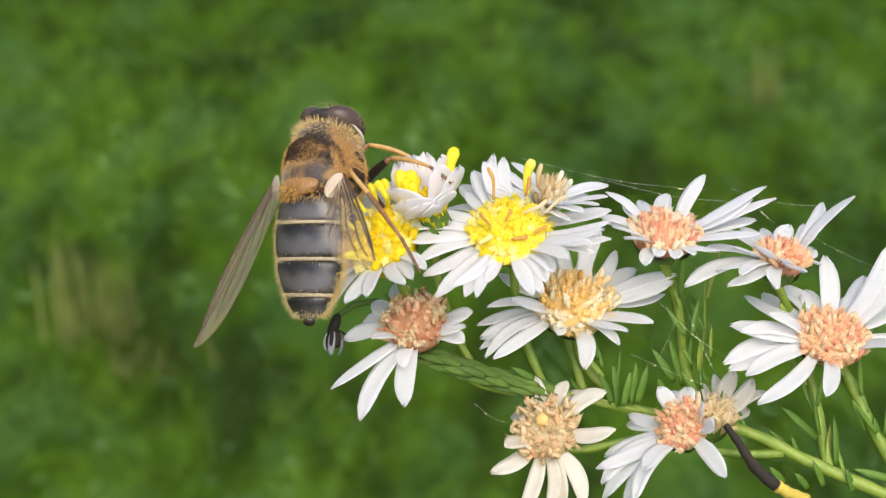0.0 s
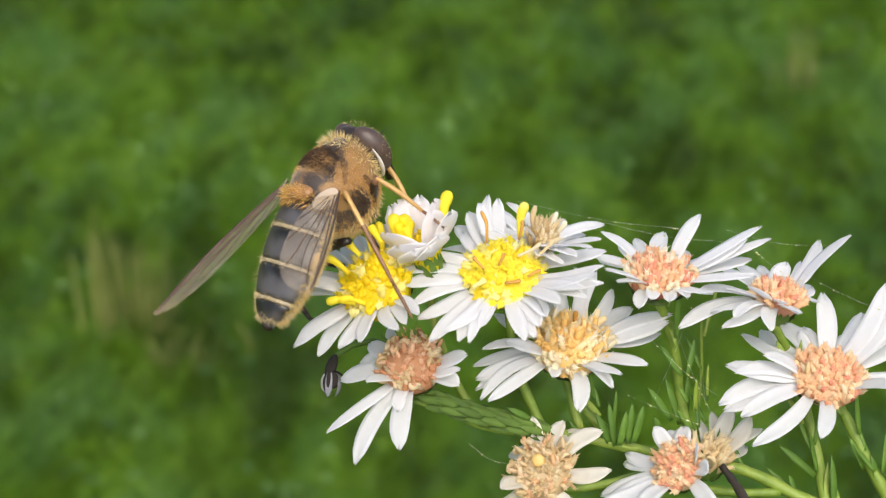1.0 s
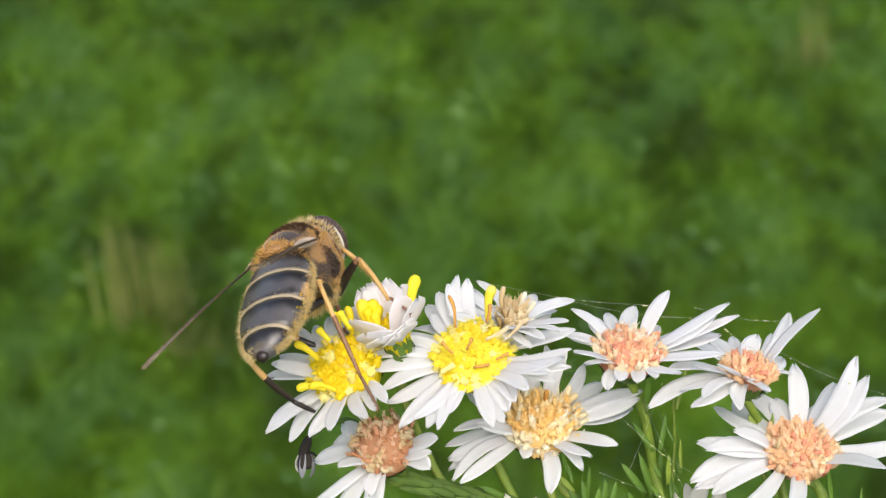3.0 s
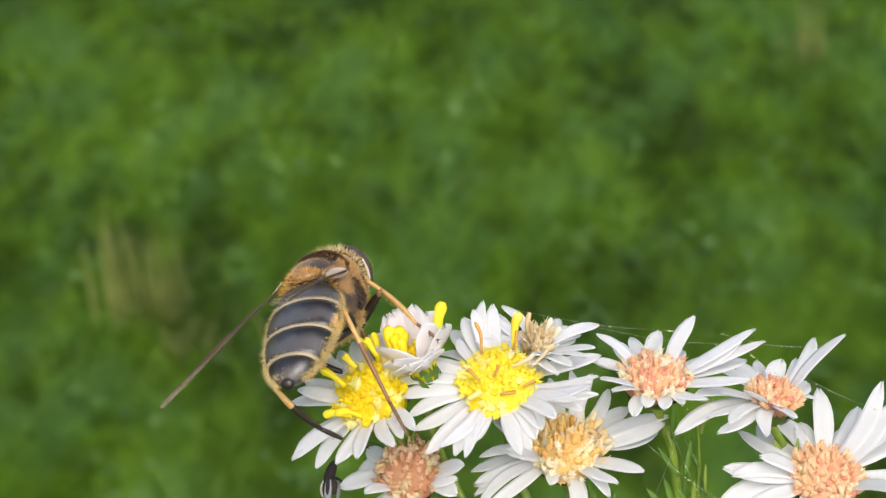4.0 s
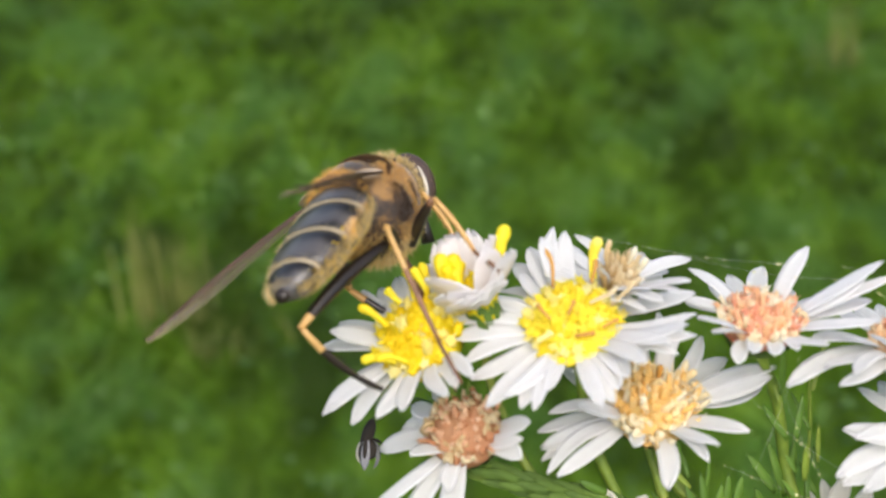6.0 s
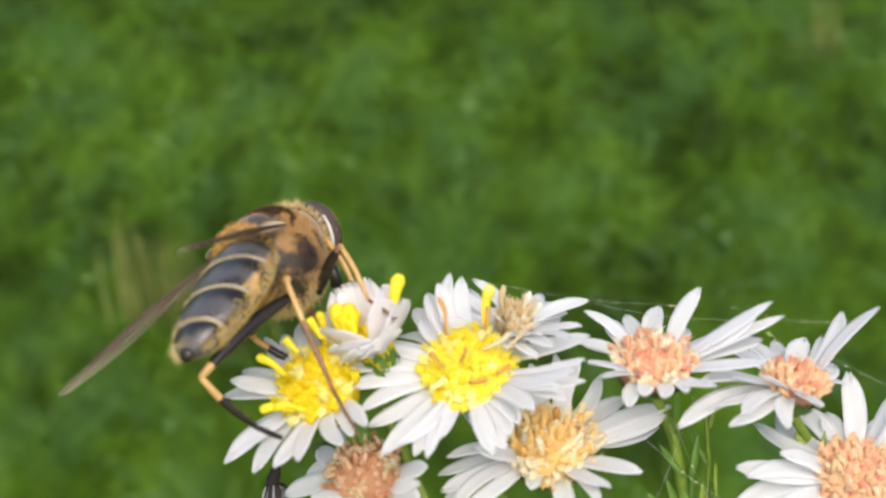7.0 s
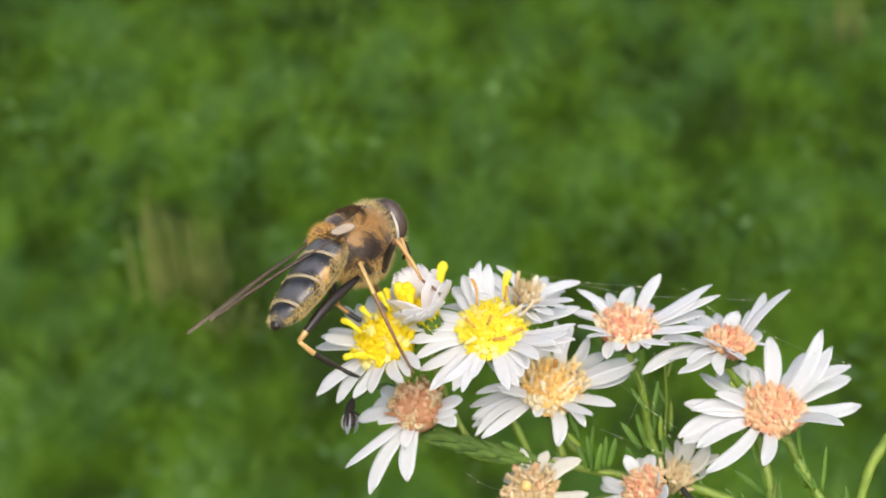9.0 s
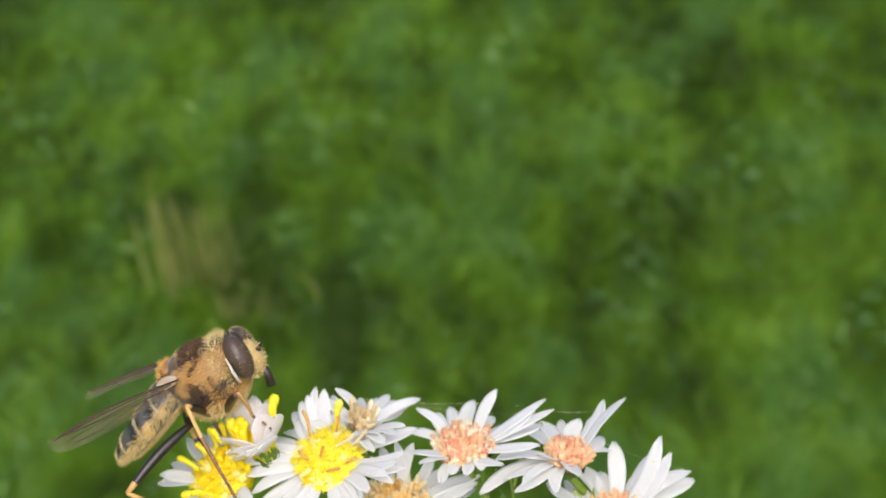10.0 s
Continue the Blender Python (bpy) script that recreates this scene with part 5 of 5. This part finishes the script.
FLIGHT = [
    (0, (-8.30, 96.34, 0.72), (0.227, 0.474, 0.851), (-0.389, -0.757, 0.526), (-0.99, 0.16, 0.03), (0.10, 0.35, 0.92), (-0.74, -0.54, 0.40), (0.11, 0.31, 0.94)),
    (0.5, (-7.60, 95.49, 2.10), (0.403, 0.669, 0.625), (-0.466, -0.438, 0.769), (-0.98, 0.19, -0.08), (-0.13, 0.05, 0.99), (-0.80, -0.60, 0.08), (0.01, 0.12, 0.98)),
    (1, (-7.78, 94.43, 2.66), (0.592, 0.432, 0.681), (-0.402, -0.574, 0.714), (-1.00, -0.01, 0.07), (0.07, 0.18, 0.98), (-0.73, -0.65, 0.23), (0.32, -0.07, 0.94)),
    (1.5, (-6.89, 94.76, 3.68), (0.606, 0.575, 0.550), (-0.281, -0.492, 0.824), (-0.99, 0.14, -0.07), (-0.01, 0.15, 0.98), (-0.81, -0.57, 0.14), (0.24, -0.12, 0.96)),
    (2, (-7.08, 95.46, 3.60), (0.351, 0.900, 0.258), (-0.386, -0.112, 0.916), (-0.97, 0.22, -0.13), (-0.08, 0.28, 0.97), (-0.97, -0.24, 0.10), (0.15, -0.05, 0.98)),
    (3.5, (-7.75, 95.86, 4.06), (0.309, 0.926, 0.215), (-0.367, -0.093, 0.926), (-0.95, 0.25, -0.19), (-0.10, 0.34, 0.92), (-0.97, -0.24, 0.09), (0.10, 0.05, 0.99)),
    (4, (-7.60, 96.03, 3.89), (0.295, 0.936, 0.193), (-0.278, -0.109, 0.954), (-0.90, 0.36, -0.26), (-0.10, 0.40, 0.91), (-0.98, -0.12, 0.10), (0.09, 0.08, 0.99)),
    (4.5, (-7.92, 96.28, 3.93), (0.373, 0.892, 0.257), (-0.436, -0.076, 0.897), (-0.94, 0.30, -0.15), (-0.13, 0.20, 0.98), (-0.96, -0.25, 0.08), (0.07, 0.10, 0.99)),
    (5, (-7.67, 96.41, 4.01), (0.336, 0.926, 0.174), (-0.269, -0.082, 0.960), (-0.93, 0.28, -0.25), (-0.22, 0.29, 0.93), (-0.99, -0.12, 0.08), (0.07, 0.08, 0.99)),
    (5.5, (-7.78, 95.98, 4.63), (0.518, 0.845, 0.135), (-0.320, 0.045, 0.946), (-0.90, 0.29, -0.34), (-0.37, 0.14, 0.92), (-0.96, -0.26, -0.04), (0.02, 0.05, 1.00)),
    (6.8, (-7.48, 96.25, 4.41), (0.541, 0.829, 0.143), (-0.302, 0.033, 0.953), (-0.81, 0.48, -0.32), (-0.42, 0.03, 0.90), (-0.94, -0.34, 0.01), (0.09, -0.10, 0.99)),
    (7, (-7.36, 96.24, 4.48), (0.527, 0.835, 0.159), (-0.326, 0.026, 0.945), (-0.91, 0.29, -0.31), (-0.41, 0.03, 0.91), (-0.94, -0.34, 0.01), (0.07, -0.05, 1.00)),
    (7.5, (-7.64, 95.85, 4.92), (0.562, 0.814, 0.149), (-0.256, -0.000, 0.967), (-0.88, 0.30, -0.37), (-0.40, 0.10, 0.91), (-0.93, -0.36, -0.07), (0.02, -0.08, 0.99)),
    (8, (-7.27, 95.87, 4.20), (0.502, 0.838, 0.213), (-0.208, -0.122, 0.971), (-0.91, 0.30, -0.28), (-0.26, 0.25, 0.93), (-0.94, -0.28, 0.19), (0.11, 0.16, 0.99)),
    (8.5, (-7.43, 95.71, 4.29), (0.669, 0.690, 0.275), (-0.256, -0.133, 0.958), (-0.91, 0.31, -0.27), (-0.19, 0.24, 0.95), (-0.98, -0.17, 0.05), (0.04, 0.10, 1.00)),
    (9, (-7.54, 95.70, 4.67), (0.713, 0.643, 0.280), (-0.312, -0.068, 0.948), (-0.93, 0.29, -0.23), (-0.21, 0.14, 0.96), (-0.87, 0.45, -0.19), (0.02, -0.01, 1.00)),
    (9.5, (-6.92, 95.55, 4.25), (0.764, 0.608, 0.217), (-0.136, -0.177, 0.975), (-0.97, 0.11, -0.23), (-0.23, 0.30, 0.93), (-0.94, 0.30, -0.18), (-0.25, 0.62, 0.74)),
    (10, (-6.15, 94.76, 4.95), (0.944, -0.084, 0.320), (-0.330, -0.278, 0.902), (-0.87, 0.48, -0.09), (-0.11, 0.13, 0.98), (-0.49, -0.83, 0.28), (-0.54, 0.46, 0.71)),
]


def aimed(a, b, ref):
    return Matrix.Translation(a) @ frame_of(b - a, ref).to_4x4()


def motions():
    """The hoverfly turns on the flower while its feet keep their hold."""
    rows = [(t, fly_pose(p, a, u)) for t, p, a, u, *wings in FLIGHT]
    walk(fly, rows)
    for (wing, root), k in zip(WINGS, (6, 4)):
        beat = []
        for row in FLIGHT:
            x = -Vector(row[k]).normalized()
            z = Vector(row[k + 1])
            z = (z - x * x.dot(z)).normalized()
            beat.append((row[0], Matrix.Translation(root) @ Matrix((x, z.cross(x), z)).transposed().to_4x4()))
        walk(wing, beat)
    for thigh, shin, foot, root, la, lb, ankle, toe, knee in LEGS:
        ra, rb, rc = [], [], []
        for t, m in rows:
            back = (m @ Matrix.Diagonal((FLY_SCALE,) * 3 + (1,))).inverted()
            held, tip = Vector(ankle), Vector(toe)
            k = back @ spot(*knee[:3])
            if len(knee) > 3:
                # the hind leg is tucked behind the body until the fly turns
                hid = min(max((2.0 - t) / 0.5, 0.0), 1.0)
                k = k.lerp(back @ spot(*knee[3:6]), hid)
                shift = (Vector(knee[6:]) - held) * hid
                held, tip = held + shift, tip + shift
            g, e = back @ spot(*held), back @ spot(*tip)
            d = g - root
            reach = min(max(d.length, abs(la - lb) * 1.05), (la + lb) * 0.995)
            way = d.normalized()
            along = (la * la - lb * lb + reach * reach) / (2 * reach)
            out = math.sqrt(max(la * la - along * along, 0.0))
            side = (k - root) - way * (k - root).dot(way)
            side.normalize()
            j = root + way * along + side * out
            g = root + way * reach
            ra.append((t, aimed(root, j, side)))
            rb.append((t, aimed(j, g, side)))
            rc.append((t, aimed(g, e, side)))
        walk(thigh, ra)
        walk(shin, rb)
        walk(foot, rc)


motions()
